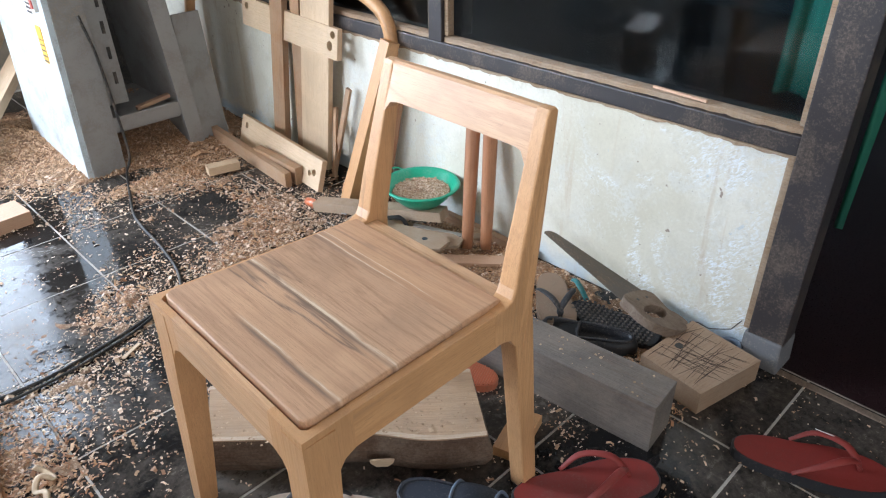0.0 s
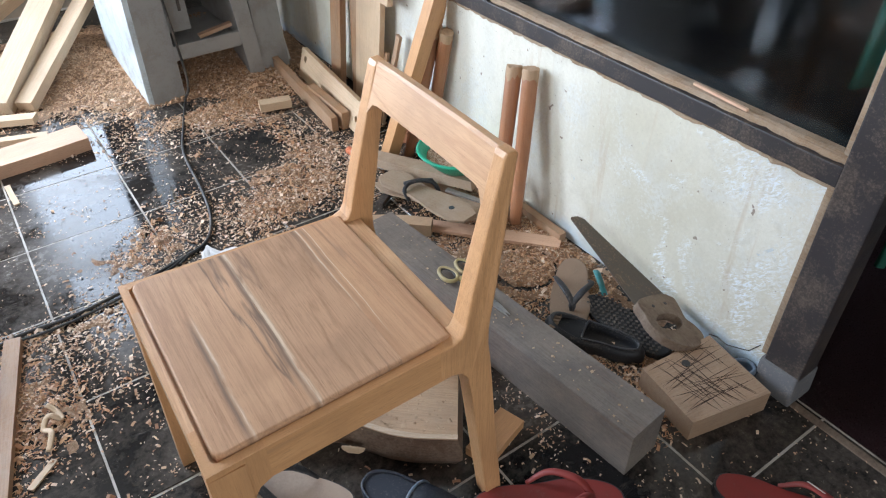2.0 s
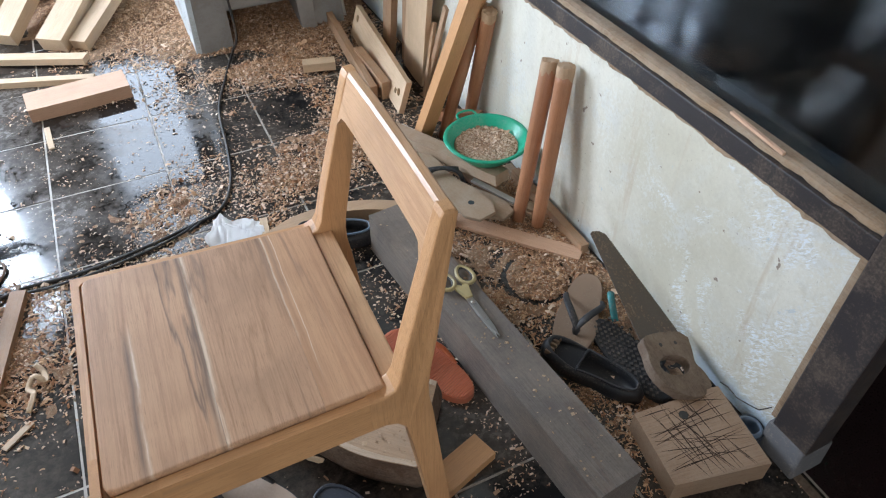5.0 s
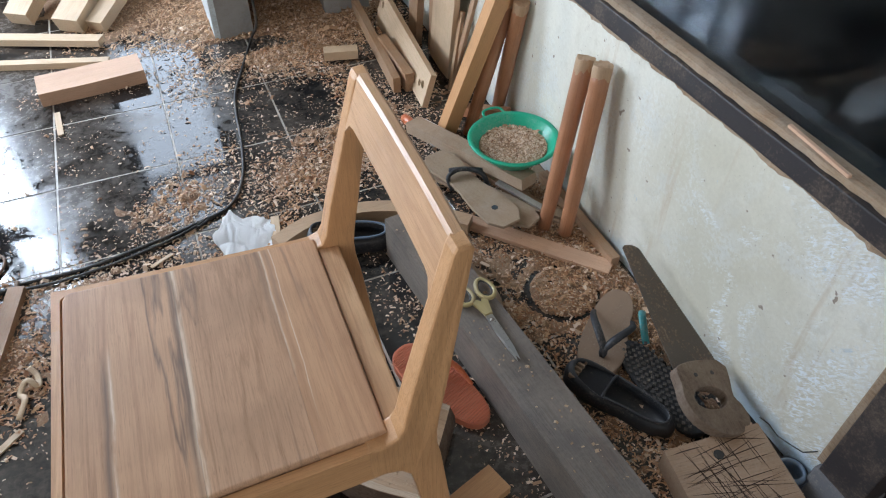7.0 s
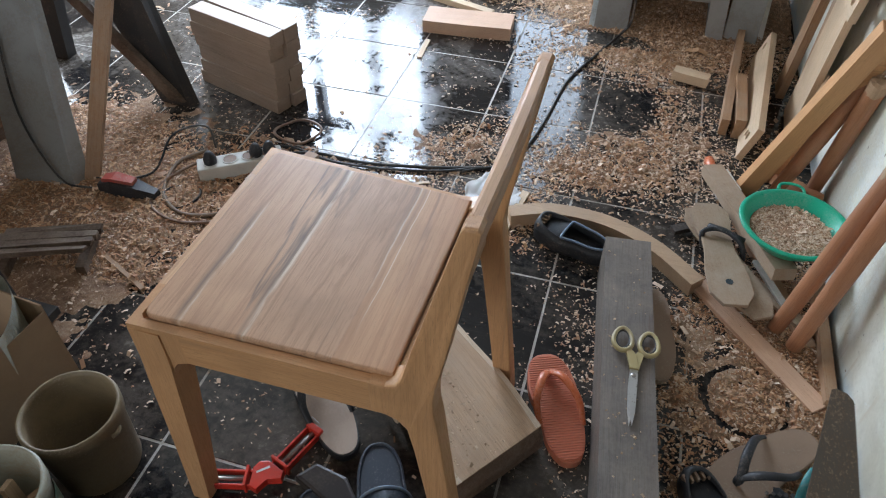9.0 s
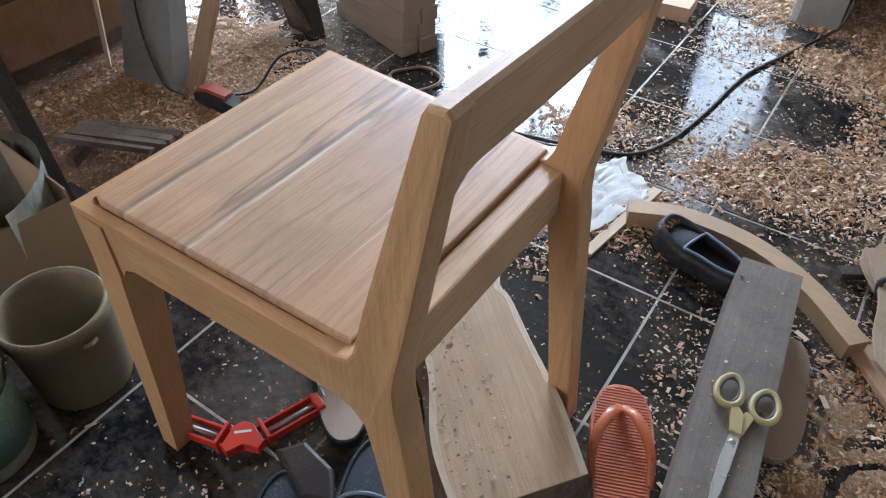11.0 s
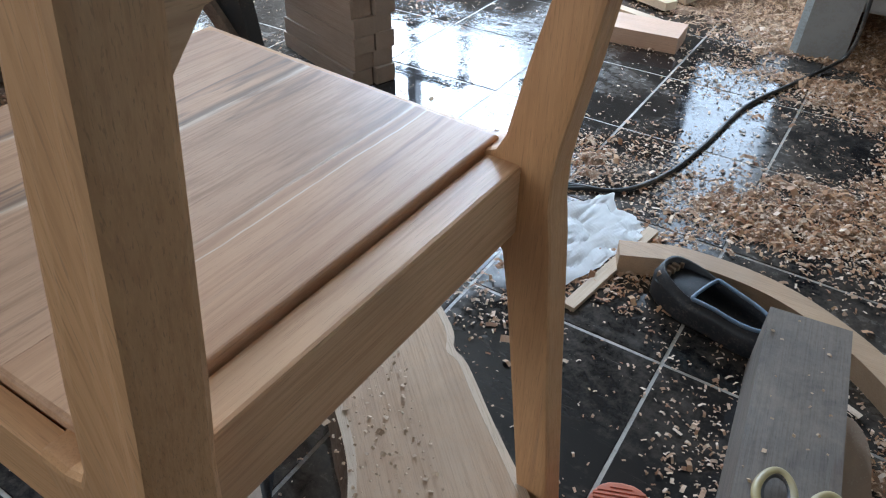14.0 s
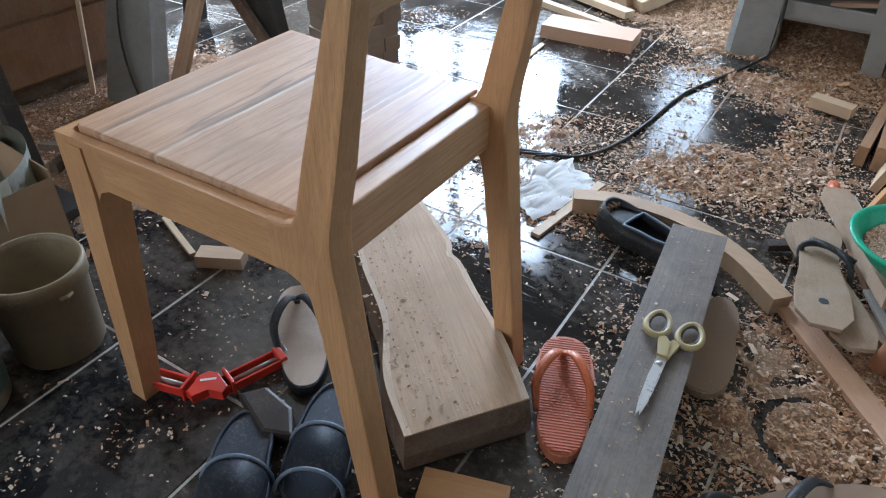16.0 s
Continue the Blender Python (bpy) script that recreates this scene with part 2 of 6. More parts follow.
M["blue_rubber"] = paint("blue_black_rubber", (0.03, 0.038, 0.055), 0.5, (0.1, 0.11, 0.13), 0.4, 0.25)
M["blue_edge"] = paint("slate_blue_edge", (0.13, 0.19, 0.27), 0.45, dust=0.2)
M["tan_rubber"] = paint("dusty_tan_rubber", (0.30, 0.205, 0.14), 0.75, (0.22, 0.15, 0.1), 0.4, 0.7)
M["beige_foam"] = paint("beige_foam", (0.48, 0.37, 0.29), 0.7, (0.3, 0.22, 0.17), 0.3, 0.3)
M["teal"] = paint("teal_strap", (0.03, 0.23, 0.24), 0.4, dust=0.2)
M["steel"] = paint("dull_steel", (0.42, 0.40, 0.38), 0.38, (0.22, 0.15, 0.1), 0.35, 0.35, metal=0.85)
M["saw_steel"] = paint("rusty_saw_steel", (0.105, 0.085, 0.07), 0.55, (0.15, 0.085, 0.05), 0.6, 0.6, metal=0.35)
M["bright_steel"] = paint("bright_steel", (0.62, 0.62, 0.62), 0.32, dust=0.0, wear_amount=0.0, grime=0.15, metal=1.0)
M["handle_beige"] = paint("olive_beige_plastic", (0.40, 0.32, 0.15), 0.4, dust=0.15)
M["clamp_red"] = paint("red_clamp_paint", (0.60, 0.035, 0.018), 0.33, (0.3, 0.05, 0.03), 0.2, 0.12)
M["cable"] = paint("black_cable", (0.016, 0.016, 0.017), 0.4, dust=0.3)
M["brown_cable"] = paint("brown_cable", (0.22, 0.13, 0.085), 0.5, dust=0.3)
M["white_plastic"] = paint("off_white_plastic", (0.62, 0.60, 0.55), 0.4, dust=0.3)
M["tan_cable"] = paint("dusty_tan_cable", (0.20, 0.135, 0.09), 0.6, dust=0.4, wear_amount=0.0, grime=0.3)
M["bag"] = paint("white_film", (0.90, 0.90, 0.90), 0.6, dust=0.0, wear_amount=0.0, grime=0.0)
M["bucket_pale"] = paint("stained_white_bucket", (0.34, 0.33, 0.26), 0.5, (0.25, 0.17, 0.09), 0.6, 0.45, grime=0.6)
M["bucket_grey"] = paint("grimy_grey_bucket", (0.235, 0.18, 0.105), 0.55, (0.15, 0.1, 0.06), 0.6, 0.5, grime=0.6)
M["bucket_teal"] = paint("teal_print", (0.12, 0.22, 0.185), 0.55, (0.33, 0.30, 0.22), 0.7, 0.4, grime=0.5)
M["saw_handle"] = wood("dusty_dark_handle", (0.17, 0.115, 0.08), (0.10, 0.066, 0.045), rough=0.75, vein_amount=0.2, dust=0.45)
M["leather"] = paint("dark_worn_leather", (0.035, 0.026, 0.023), 0.4, (0.1, 0.07, 0.05), 0.2, 0.08)
M["grout"] = paint("pale_dusty_grout", (0.46, 0.42, 0.37), 0.4, (0.14, 0.11, 0.08), 0.6, 0.3, grime=0.7)
M["card"] = paint("brown_cardboard", (0.36, 0.245, 0.15), 0.8, (0.28, 0.18, 0.11), 0.3, 0.4)
M["sack"] = paint("dusty_plastic_sack", (0.42, 0.35, 0.25), 0.5, dust=0.6, grime=0.4)
M["curtain"] = paint("green_curtain", (0.04, 0.27, 0.18), 0.8, dust=0.05, wear_amount=0.0)
M["iron"] = paint("dark_iron", (0.035, 0.034, 0.034), 0.5, (0.1, 0.06, 0.04), 0.3, 0.2)
M["plinth"] = paint("grey_cement_paint", (0.14, 0.14, 0.145), 0.7, (0.35, 0.33, 0.3), 0.3, 0.3)
M["cement"] = paint("bare_cement", (0.33, 0.28, 0.225), 0.85, (0.2, 0.15, 0.1), 0.4, 0.5)
# Maroon tile, darkened to near black for the unlit doorway.
M["maroon"] = paint("shade_darkened_maroon_tile", (0.022, 0.010, 0.011), 0.3, dust=0.0, wear_amount=0.0)
M["room"] = paint("grimy_room_wall", (0.34, 0.28, 0.215), 0.8, dust=0.25, grime=0.5)
M["ceiling"] = paint("ceiling_board", (0.42, 0.36, 0.29), 0.8, dust=0.2, grime=0.4)


def plaster():
    """Old cream wash, blue-white where it flakes, brown where damp and dust sit low on it."""
    n = Nodes("flaking_cream_plaster")
    p = n.coords((1, 1, 1), True)
    big = n.noise(p, 2.2, 5, 0.6, 0.6)
    mid = n.noise(p, 16.0, 7, 0.72, 0.5)
    small = n.noise(p, 120.0, 5, 0.75)
    col = n.ramp(big, (0.32, (0.58, 0.55, 0.44)), (0.52, (0.72, 0.70, 0.61)), (0.72, (0.63, 0.635, 0.575)))
    col = n.mix(n.grey(mid, 0.50, 0.68, 0.0, 0.45), col, (0.50, 0.47, 0.38))
    flake = n.grey(n.math("ADD", n.math("MULTIPLY", mid, 0.6), n.math("MULTIPLY", small, 0.55)), 0.575, 0.615)
    zone = n.grey(n.noise(p, 4.1, 4, 0.6, 0.5), 0.42, 0.58)
    chipped = n.math("MULTIPLY", flake, zone)
    col = n.mix(n.math("MULTIPLY", chipped, 0.35), col, (0.72, 0.77, 0.79))
    turn = n.node("Mapping")
    n.put(turn.inputs["Vector"], p)
    turn.inputs["Rotation"].default_value = (0.75, 0.0, 0.0)
    stretch = n.node("Mapping")
    n.put(stretch.inputs["Vector"], turn.outputs[0])
    stretch.inputs["Scale"].default_value = (40.0, 55.0, 190.0)
    stroke = n.noise(stretch.outputs[0], 1.0, 4, 0.65, 1.2)
    place = n.node("SeparateXYZ")
    n.put(place.inputs[0], p)
    worn = n.grey(n.math("ADD", n.noise(p, 7.0, 5, 0.7, 0.6), n.grey(place.outputs[1], 0.45, 1.15, 0.10, -0.20)), 0.53, 0.66)
    col = n.mix(n.math("MULTIPLY", n.grey(stroke, 0.50, 0.545, 0.0, 0.9), worn), col, (0.78, 0.84, 0.88))
    col = n.mix(n.math("MULTIPLY", n.grey(stroke, 0.42, 0.37, 0.0, 0.5), worn), col, (0.40, 0.40, 0.36))
    wet = n.grey(n.math("ADD", n.math("MULTIPLY", n.noise(p, 11.0, 4, 0.6, 0.4), 0.12), n.math("MULTIPLY", place.outputs[2], -1.0)), 0.0, 0.03)
    col = n.mix(n.math("MULTIPLY", wet, n.grey(n.noise(p, 5.0, 3), 0.40, 0.6, 0.1, 0.75)), col, (0.36, 0.50, 0.62))
    bare = n.grey(n.noise(p, 9.0, 6, 0.7, 0.6), 0.66, 0.70, 0.0, 0.7)
    col = n.mix(bare, col, (0.42, 0.52, 0.60))
    streak = n.noise(n.coords((1, 9, 1.1), True), 2.6, 4, 0.6, 0.4)
    col = n.mix(n.grey(streak, 0.60, 0.76, 0.0, 0.5), col, (0.47, 0.34, 0.20))
    spots = n.noise(p, 42.0, 2, 0.5)
    col = n.mix(n.grey(spots, 0.72, 0.75, 0.0, 0.85), col, (0.20, 0.14, 0.10))
    dots = n.noise(p, 210.0, 2, 0.5)
    col = n.mix(n.grey(dots, 0.72, 0.75, 0.0, 0.7), col, (0.30, 0.26, 0.2))
    col = n.mix(n.grey(small, 0.36, 0.62, 0.16, 0.0), col, (0.34, 0.31, 0.25))
    height = n.math("ADD", n.math("MULTIPLY", chipped, -0.8), n.math("ADD", n.math("MULTIPLY", small, 0.4), n.math("MULTIPLY", n.math("MULTIPLY", stroke, worn), 0.8)))
    return n.done(col, 0.7, height, 0.45, 0.0012)


def tile_glaze():
    """Black glazed tile under scuffs and fine sawdust."""
    n = Nodes("black_glazed_tile")
    p = n.coords((1, 1, 1), True)
    cloud = n.noise(p, 3.4, 6, 0.65, 0.8)
    fine = n.noise(p, 60.0, 5, 0.75, 0.3)
    speck = n.noise(p, 330.0, 2, 0.6)
    scuff = n.noise(n.coords((4, 30, 1), True), 1.6, 5, 0.7, 2.2)
    rnd = n.node("ObjectInfo").outputs["Random"]
    col = n.mix(rnd, (0.010, 0.010, 0.011), (0.018, 0.016, 0.016))
    film = n.grey(n.math("ADD", cloud, n.math("MULTIPLY", fine, 0.5)), 0.66, 1.04, 0.0, 0.34)
    film = n.math("MAXIMUM", film, n.grey(scuff, 0.60, 0.72, 0.0, 0.14))
    film = n.math("MAXIMUM", film, n.grey(speck, 0.72, 0.76, 0.0, 0.55))
    col = n.mix(film, col, (0.40, 0.33, 0.265))
    rgh = n.math("ADD", n.grey(film, 0.0, 0.34, 0.035, 0.46), n.grey(scuff, 0.5, 0.75, 0.0, 0.10))
    return n.done(col, rgh, n.math("ADD", n.math("MULTIPLY", cloud, 0.6), n.math("MULTIPLY", fine, 0.12)), 0.05, 0.003, spec=0.36)


def shavings(name, a, b, c):
    """Loose shavings: each flake a shade of its own."""
    n = Nodes(name)
    rnd = n.node("NewGeometry").outputs["Random Per Island"]
    col = n.ramp(rnd, (0.0, c), (0.35, a), (0.7, b), (1.0, tuple(min(1, 1.15 * v) for v in b)))
    grain = n.noise(n.coords((1, 1, 1), True), 500.0, 2, 0.6)
    col = n.mix(n.grey(grain, 0.4, 0.7, 0.0, 0.25), col, c)
    return n.done(col, 0.75, grain, 0.2, 0.0005)


def sawdust():
    n = Nodes("trodden_sawdust")
    p = n.coords((1, 1, 1), True)
    big = n.noise(p, 5.0, 5, 0.65, 0.5)
    fine = n.noise(p, 90.0, 6, 0.8, 0.3)
    grit = n.noise(p, 420.0, 3, 0.7)
    col = n.ramp(big, (0.3, (0.13, 0.068, 0.040)), (0.5, (0.27, 0.15, 0.085)), (0.7, (0.40, 0.27, 0.17)))
    col = n.mix(n.grey(fine, 0.5, 0.68, 0.0, 0.6), col, (0.52, 0.40, 0.28))
    col = n.mix(n.grey(fine, 0.48, 0.30, 0.0, 0.7), col, (0.10, 0.065, 0.045))
    col = n.mix(n.grey(grit, 0.56, 0.7, 0.0, 0.5), col, (0.60, 0.48, 0.35))
    return n.done(col, 0.9, n.math("ADD", fine, n.math("MULTIPLY", grit, 0.6)), 0.9, 0.004)


def glass():
    n = Nodes("dusty_window_glass")
    n.bsdf.inputs["Transmission Weight"].default_value = 1.0
    n.bsdf.inputs["IOR"].default_value = 1.45
    smear = n.noise(n.coords((1, 1, 1), True), 6.0, 5, 0.6)
    return n.done((0.42, 0.56, 0.64), n.grey(smear, 0.3, 0.7, 0.02, 0.10))


M["plaster"], M["tile"], M["sawdust"], M["glass"] = plaster(), tile_glaze(), sawdust(), glass()
M["flake"] = shavings("wood_shavings", (0.54, 0.36, 0.23), (0.70, 0.55, 0.42), (0.29, 0.145, 0.078))
M["straw"] = shavings("yellow_planer_curls", (0.48, 0.28, 0.15), (0.60, 0.40, 0.25), (0.27, 0.14, 0.075))
M["russet"] = shavings("russet_shavings", (0.43, 0.215, 0.105), (0.56, 0.35, 0.20), (0.24, 0.105, 0.05))
M["crumb"] = shavings("sawdust_crumbs", (0.40, 0.28, 0.18), (0.52, 0.38, 0.25), (0.3, 0.19, 0.11))

# ---- mesh helpers ----


def part(name, bm, material, parent=None, label="", smooth=False):
    """Link a bmesh as one mesh object, under a thing or part if given."""
    me = bpy.data.meshes.new(name)
    bmesh.ops.recalc_face_normals(bm, faces=bm.faces)
    bm.to_mesh(me)
    bm.free()
    if smooth:
        for p in me.polygons:
            p.use_smooth = True
    me.materials.append(material)
    ob = new(name, me)
    if parent:
        ob.parent = parent
    if label:
        tagged(ob, label)
    return ob


def thing(name, label, category, place=None, group="", kind=""):
    ob = new(name)
    ob.empty_display_size = 0.05
    if place is not None:
        ob.matrix_basis = place
    return tagged(ob, label, category, group, kind)


def single(name, bm, material, label, category, place=None, group="", kind="", smooth=False):
    ob = part(name, bm, material, None, label, smooth)
    if place is not None:
        ob.matrix_basis = place
    return tagged(ob, label, category, group, kind)


def add_box(bm, lo, hi, bevel=0.0, jitter=0.0, m=None):
    made = bmesh.ops.create_cube(bm, size=1.0)["verts"]
    for v in made:
        v.co = Vector([lo[i] + (v.co[i] + 0.5) * (hi[i] - lo[i]) + random.uniform(-jitter, jitter) for i in range(3)])
    if m is not None:
        bmesh.ops.transform(bm, matrix=m, verts=made)
    if bevel:
        edges = list({e for v in made for e in v.link_edges})
        bmesh.ops.bevel(bm, geom=edges, offset=bevel, segments=2, profile=0.6, affect="EDGES")
    return bm


def box(lo, hi, bevel=0.0, jitter=0.0):
    return add_box(bmesh.new(), lo, hi, bevel, jitter)


def add_prism(bm, pts, z0, z1, m=None, bevel=0.0):
    """A flat outline in x and y, given thickness in z."""
    bot = [bm.verts.new((x, y, z0)) for x, y in pts]
    top = [bm.verts.new((x, y, z1)) for x, y in pts]
    f = [bm.faces.new(bot[::-1]), bm.faces.new(top)]
    k = len(pts)
    for i in range(k):
        bm.faces.new((bot[i], bot[(i + 1) % k], top[(i + 1) % k], top[i]))
    if bevel:
        edges = list({e for face in f for e in face.edges})
        out = bmesh.ops.bevel(bm, geom=edges, offset=bevel, segments=2, profile=0.6, affect="EDGES")
    if m is not None:
        bmesh.ops.transform(bm, matrix=m, verts=[v for v in bm.verts] if bevel else bot + top)
    return bm


def prism(pts, z0, z1, m=None, bevel=0.0):
    return add_prism(bmesh.new(), pts, z0, z1, m, bevel)


def add_tube(bm, pts, radius, segs=8, closed=False, flat=1.0):
    """A round (or flattened) bar along points."""
    pts = [Vector(p) for p in pts]
    rings, k = [], len(pts)
    for i, p in enumerate(pts):
        a = pts[(i - 1) % k] if closed or i else p
        b = pts[(i + 1) % k] if closed or i < k - 1 else p
        d = (b - a).normalized()
        side = d.cross(Vector((0, 0, 1)))
        side = side.normalized() if side.length > 1e-4 else Vector((1, 0, 0))
        up = side.cross(d).normalized()
        r = radius[i] if isinstance(radius, (list, tuple)) else radius
        rings.append([bm.verts.new(p + r * (math.cos(2 * math.pi * j / segs) * side + flat * math.sin(2 * math.pi * j / segs) * up)) for j in range(segs)])
    for i in range(k if closed else k - 1):
        a, b = rings[i], rings[(i + 1) % k]
        for j in range(segs):
            bm.faces.new((a[j], a[(j + 1) % segs], b[(j + 1) % segs], b[j]))
    if not closed:
        bm.faces.new(rings[0][::-1])
        bm.faces.new(rings[-1])
    return bm


def tube(pts, radius, segs=8, closed=False, flat=1.0):
    return add_tube(bmesh.new(), pts, radius, segs, closed, flat)


def spline(pts, steps=8):
    """Points on a smooth curve through the given points."""
    p = [Vector(q) for q in pts]
    p = [2 * p[0] - p[1]] + p + [2 * p[-1] - p[-2]]
    out = []
    for i in range(1, len(p) - 2):
        for s in range(steps):
            t = s / steps
            out.append(0.5 * (2 * p[i] + (p[i + 1] - p[i - 1]) * t + (2 * p[i - 1] - 5 * p[i] + 4 * p[i + 1] - p[i + 2]) * t * t + (3 * p[i] - p[i - 1] - 3 * p[i + 1] + p[i + 2]) * t ** 3))
    return out + [p[-2]]


def lathe(profile, segs=40, wobble=0.0, caps=True):
    """A turned shape from (radius, height) pairs."""
    bm = bmesh.new()
    rings = []
    for r, z in profile:
        rings.append([bm.verts.new(((r + wobble * math.sin(3 * a + 5 * z)) * math.cos(a), (r + wobble * math.sin(2 * a + 1)) * math.sin(a), z)) for a in [2 * math.pi * j / segs for j in range(segs)]])
    for a, b in zip(rings, rings[1:]):
        for j in range(segs):
            bm.faces.new((a[j], a[(j + 1) % segs], b[(j + 1) % segs], b[j]))
    if caps:
        bm.faces.new(rings[0][::-1])
        bm.faces.new(rings[-1])
    return bm


def loft(sections):
    """A solid through quads (or longer rings) given one after another."""
    bm = bmesh.new()
    rings = [[bm.verts.new(p) for p in s] for s in sections]
    k = len(rings[0])
    for a, b in zip(rings, rings[1:]):
        for j in range(k):
            bm.faces.new((a[j], a[(j + 1) % k], b[(j + 1) % k], b[j]))
    bm.faces.new(rings[0][::-1])
    bm.faces.new(rings[-1])
    return bm


def soften(bm, width, segments=2):
    edges = [e for e in bm.edges if len(e.link_faces) == 2 and e.calc_face_angle(0) > 0.5]
    bmesh.ops.bevel(bm, geom=edges, offset=width, segments=segments, profile=0.6, affect="EDGES")
    return bm


def along(p0, p1, up=(0, 0, 1)):
    """A pose whose x axis runs from p0 to p1, with its z axis as near to up as can be."""
    x = (Vector(p1) - Vector(p0)).normalized()
    y = Vector(up).cross(x).normalized()
    z = x.cross(y)
    m = Matrix((x, y, z)).transposed().to_4x4()
    m.translation = Vector(p0)
    return m


def stick(name, p0, p1, wide, thick, material, label, category="board", up=(0, 0, 1), bevel=0.0015, group="", taper=0.0):
    """A sawn piece from p0 to p1 (the middle of its lower face), wide across and thick along up."""
    length = (Vector(p1) - Vector(p0)).length
    bm = bmesh.new()
    ends = []
    for s, w in ((0, wide), (0.5, wide), (1, wide * (1 - taper))):
        x = s * length
        k = random.uniform(-0.02, 0.02) * wide
        ends.append([(x, -w / 2 + k, 0), (x, w / 2 + k, 0), (x, w / 2 + k, thick), (x, -w / 2 + k, thick)])
    bm = loft(ends)
    soften(bm, bevel)
    return single(name, bm, material, label, category, along(p0, p1, up), group)


def arc_points(cx, cy, r, a0, a1, n):
    return [(cx + r * math.cos(radians(a0 + (a1 - a0) * i / n)), cy + r * math.sin(radians(a0 + (a1 - a0) * i / n))) for i in range(n + 1)]


# ---- setting ----
WALL = 1.35


def ragged(lo, hi, rough, seed):
    """A worn strip along y whose edges wander."""
    secs = []
    k = int((hi[1] - lo[1]) / 0.011) + 2
    for i in range(k):
        y = lo[1] + (hi[1] - lo[1]) * i / (k - 1)
        a, b, c = (rough * (noise.noise((y * 34, seed, q)) + 0.7 * noise.noise((y * 110, seed, q + 5))) for q in (0.3, 3.7, 8.1))
        secs.append([(lo[0] + a, y, lo[2] + b), (hi[0], y, lo[2]), (hi[0], y, hi[2]), (lo[0] + 0.35 * (hi[0] - lo[0]) + c, y, hi[2] + 0.5 * c), (lo[0] + a * 0.6, y, hi[2] - 0.003 + 0.4 * b)])
    return loft(secs)


TILE = 0.30

screed = single("floor", box((-2.6, -2.8, -0.12), (WALL + 0.02, 3.62, -0.0012)), M["grout"], "black glazed tile floor strewn with sawdust", "floor", kind="structure")

# The low wall under the window, with its painted timber frame.
single("wall_east", box((WALL, 0.43, 0.0), (WALL + 0.12, 3.62, 0.487), 0.004), M["plaster"], "low cream plaster wall with flaking patches", "wall", kind="structure")
single("wall_east_upper", box((WALL, 0.36, 1.75), (WALL + 0.12, 3.62, 2.6)), M["plaster"], "cream plaster wall above the window", "wall", kind="structure")
single("wall_east_near", box((WALL, -2.8, 0.0), (WALL + 0.12, -0.75, 2.6)), M["plaster"], "cream plaster wall beside the doorway", "wall", kind="structure")
single("door_lintel", box((WALL, -0.75, 2.05), (WALL + 0.12, 0.36, 2.6)), M["plaster"], "plaster above the doorway", "wall", kind="structure")

window = thing("window_1", "dark brown timber window with worn beads and dusty dark glass", "window", kind="structure")
part("sill_rail", box((WALL - 0.012, 0.43, 0.487), (WALL + 0.10, 3.6, 0.527), 0.003, 0.0008), M["frame_paint"], window)
part("top_rail", box((WALL - 0.012, 0.43, 1.69), (WALL + 0.10, 3.6, 1.75), 0.003), M["frame_paint"], window)
for y0, y1 in ((0.355, 0.43), (1.375, 1.425), (2.40, 2.45), (3.42, 3.47)):
    low = 0.06 if y0 < 0.4 else 0.527
    part("upright", box((WALL - 0.014, y0, low), (WALL + (0.11 if y0 > 0.4 else 0.05), y1, 1.75 if y0 > 0.4 else 2.05), 0.003, 0.0008), M["frame_paint"], window)
for y0, y1 in ((0.43, 1.375), (1.425, 2.40), (2.45, 3.42)):
    part("bead", ragged((WALL - 0.003, y0, 0.5272), (WALL + 0.0235, y1, 0.542), 0.0028, y0), M["bead"], window, "worn bare wood bead")
    for a, b in ((y0, y0 + 0.014), (y1 - 0.014, y1)):
        part("side_bead", box((WALL - 0.002, a, 0.543), (WALL + 0.022, b, 1.69), 0.003, 0.001), M["bead"], window, "worn bare wood bead")
    pane = part("pane", box((WALL + 0.024, y0 + 0.002, 0.53), (WALL + 0.028, y1 - 0.002, 1.69)), M["glass"], window, "dusty dark glass")
    pane.visible_shadow = False
plinth = single("door_plinth", box((WALL - 0.02, 0.352, 0.0), (WALL + 0.055, 0.44, 0.075), 0.006, 0.003), M["plinth"], "grey painted cement plinth of the door post, chipped", "plinth", kind="structure")
single("plaster_edge", box((WALL - 0.006, 0.432, 0.075), (WALL + 0.03, 0.447, 0.487), 0.003, 0.0015), M["bead"], "ragged bare edge between plaster and post", "trim", kind="structure")
single("ledge_strip", ragged((WALL - 0.006, 0.44, 0.478), (WALL + 0.02, 3.6, 0.4868), 0.0045, 9.0), M["bead"], "dusty ragged plaster edge under the window frame", "trim", kind="structure")
stick("thin_stick", (WALL - 0.004, 0.625, 0.543), (WALL + 0.006, 0.752, 0.543), 0.006, 0.005, M["pink"], "thin pale stick lying on the dusty window bead", "stick")

# The dark room behind the wall, its shade put into the colours.
single("threshold", box((WALL - 0.010, -0.75, -0.05), (WALL + 0.006, 0.355, 0.004), 0.002, 0.0015), M["old_wood"], "worn dark threshold strip of the doorway", "threshold", kind="structure")
single("inner_floor", box((WALL + 0.02, -2.8, -0.12), (4.6, 3.62, 0.0)), M["maroon"], "maroon tile floor of the inner room, doorway shade in its colour", "floor", kind="structure")
single("inner_wall", box((4.6, -2.8, 0.0), (4.7, 3.62, 2.6)), M["dark"], "inner room wall, its shade and teal glass reflection in the colour", "wall", kind="structure")
single("inner_wall_side", box((WALL + 0.12, 3.62, 0.0), (4.7, 3.72, 2.6)), M["dark"], "inner room wall, its shade and teal glass reflection in the colour", "wall", kind="structure")
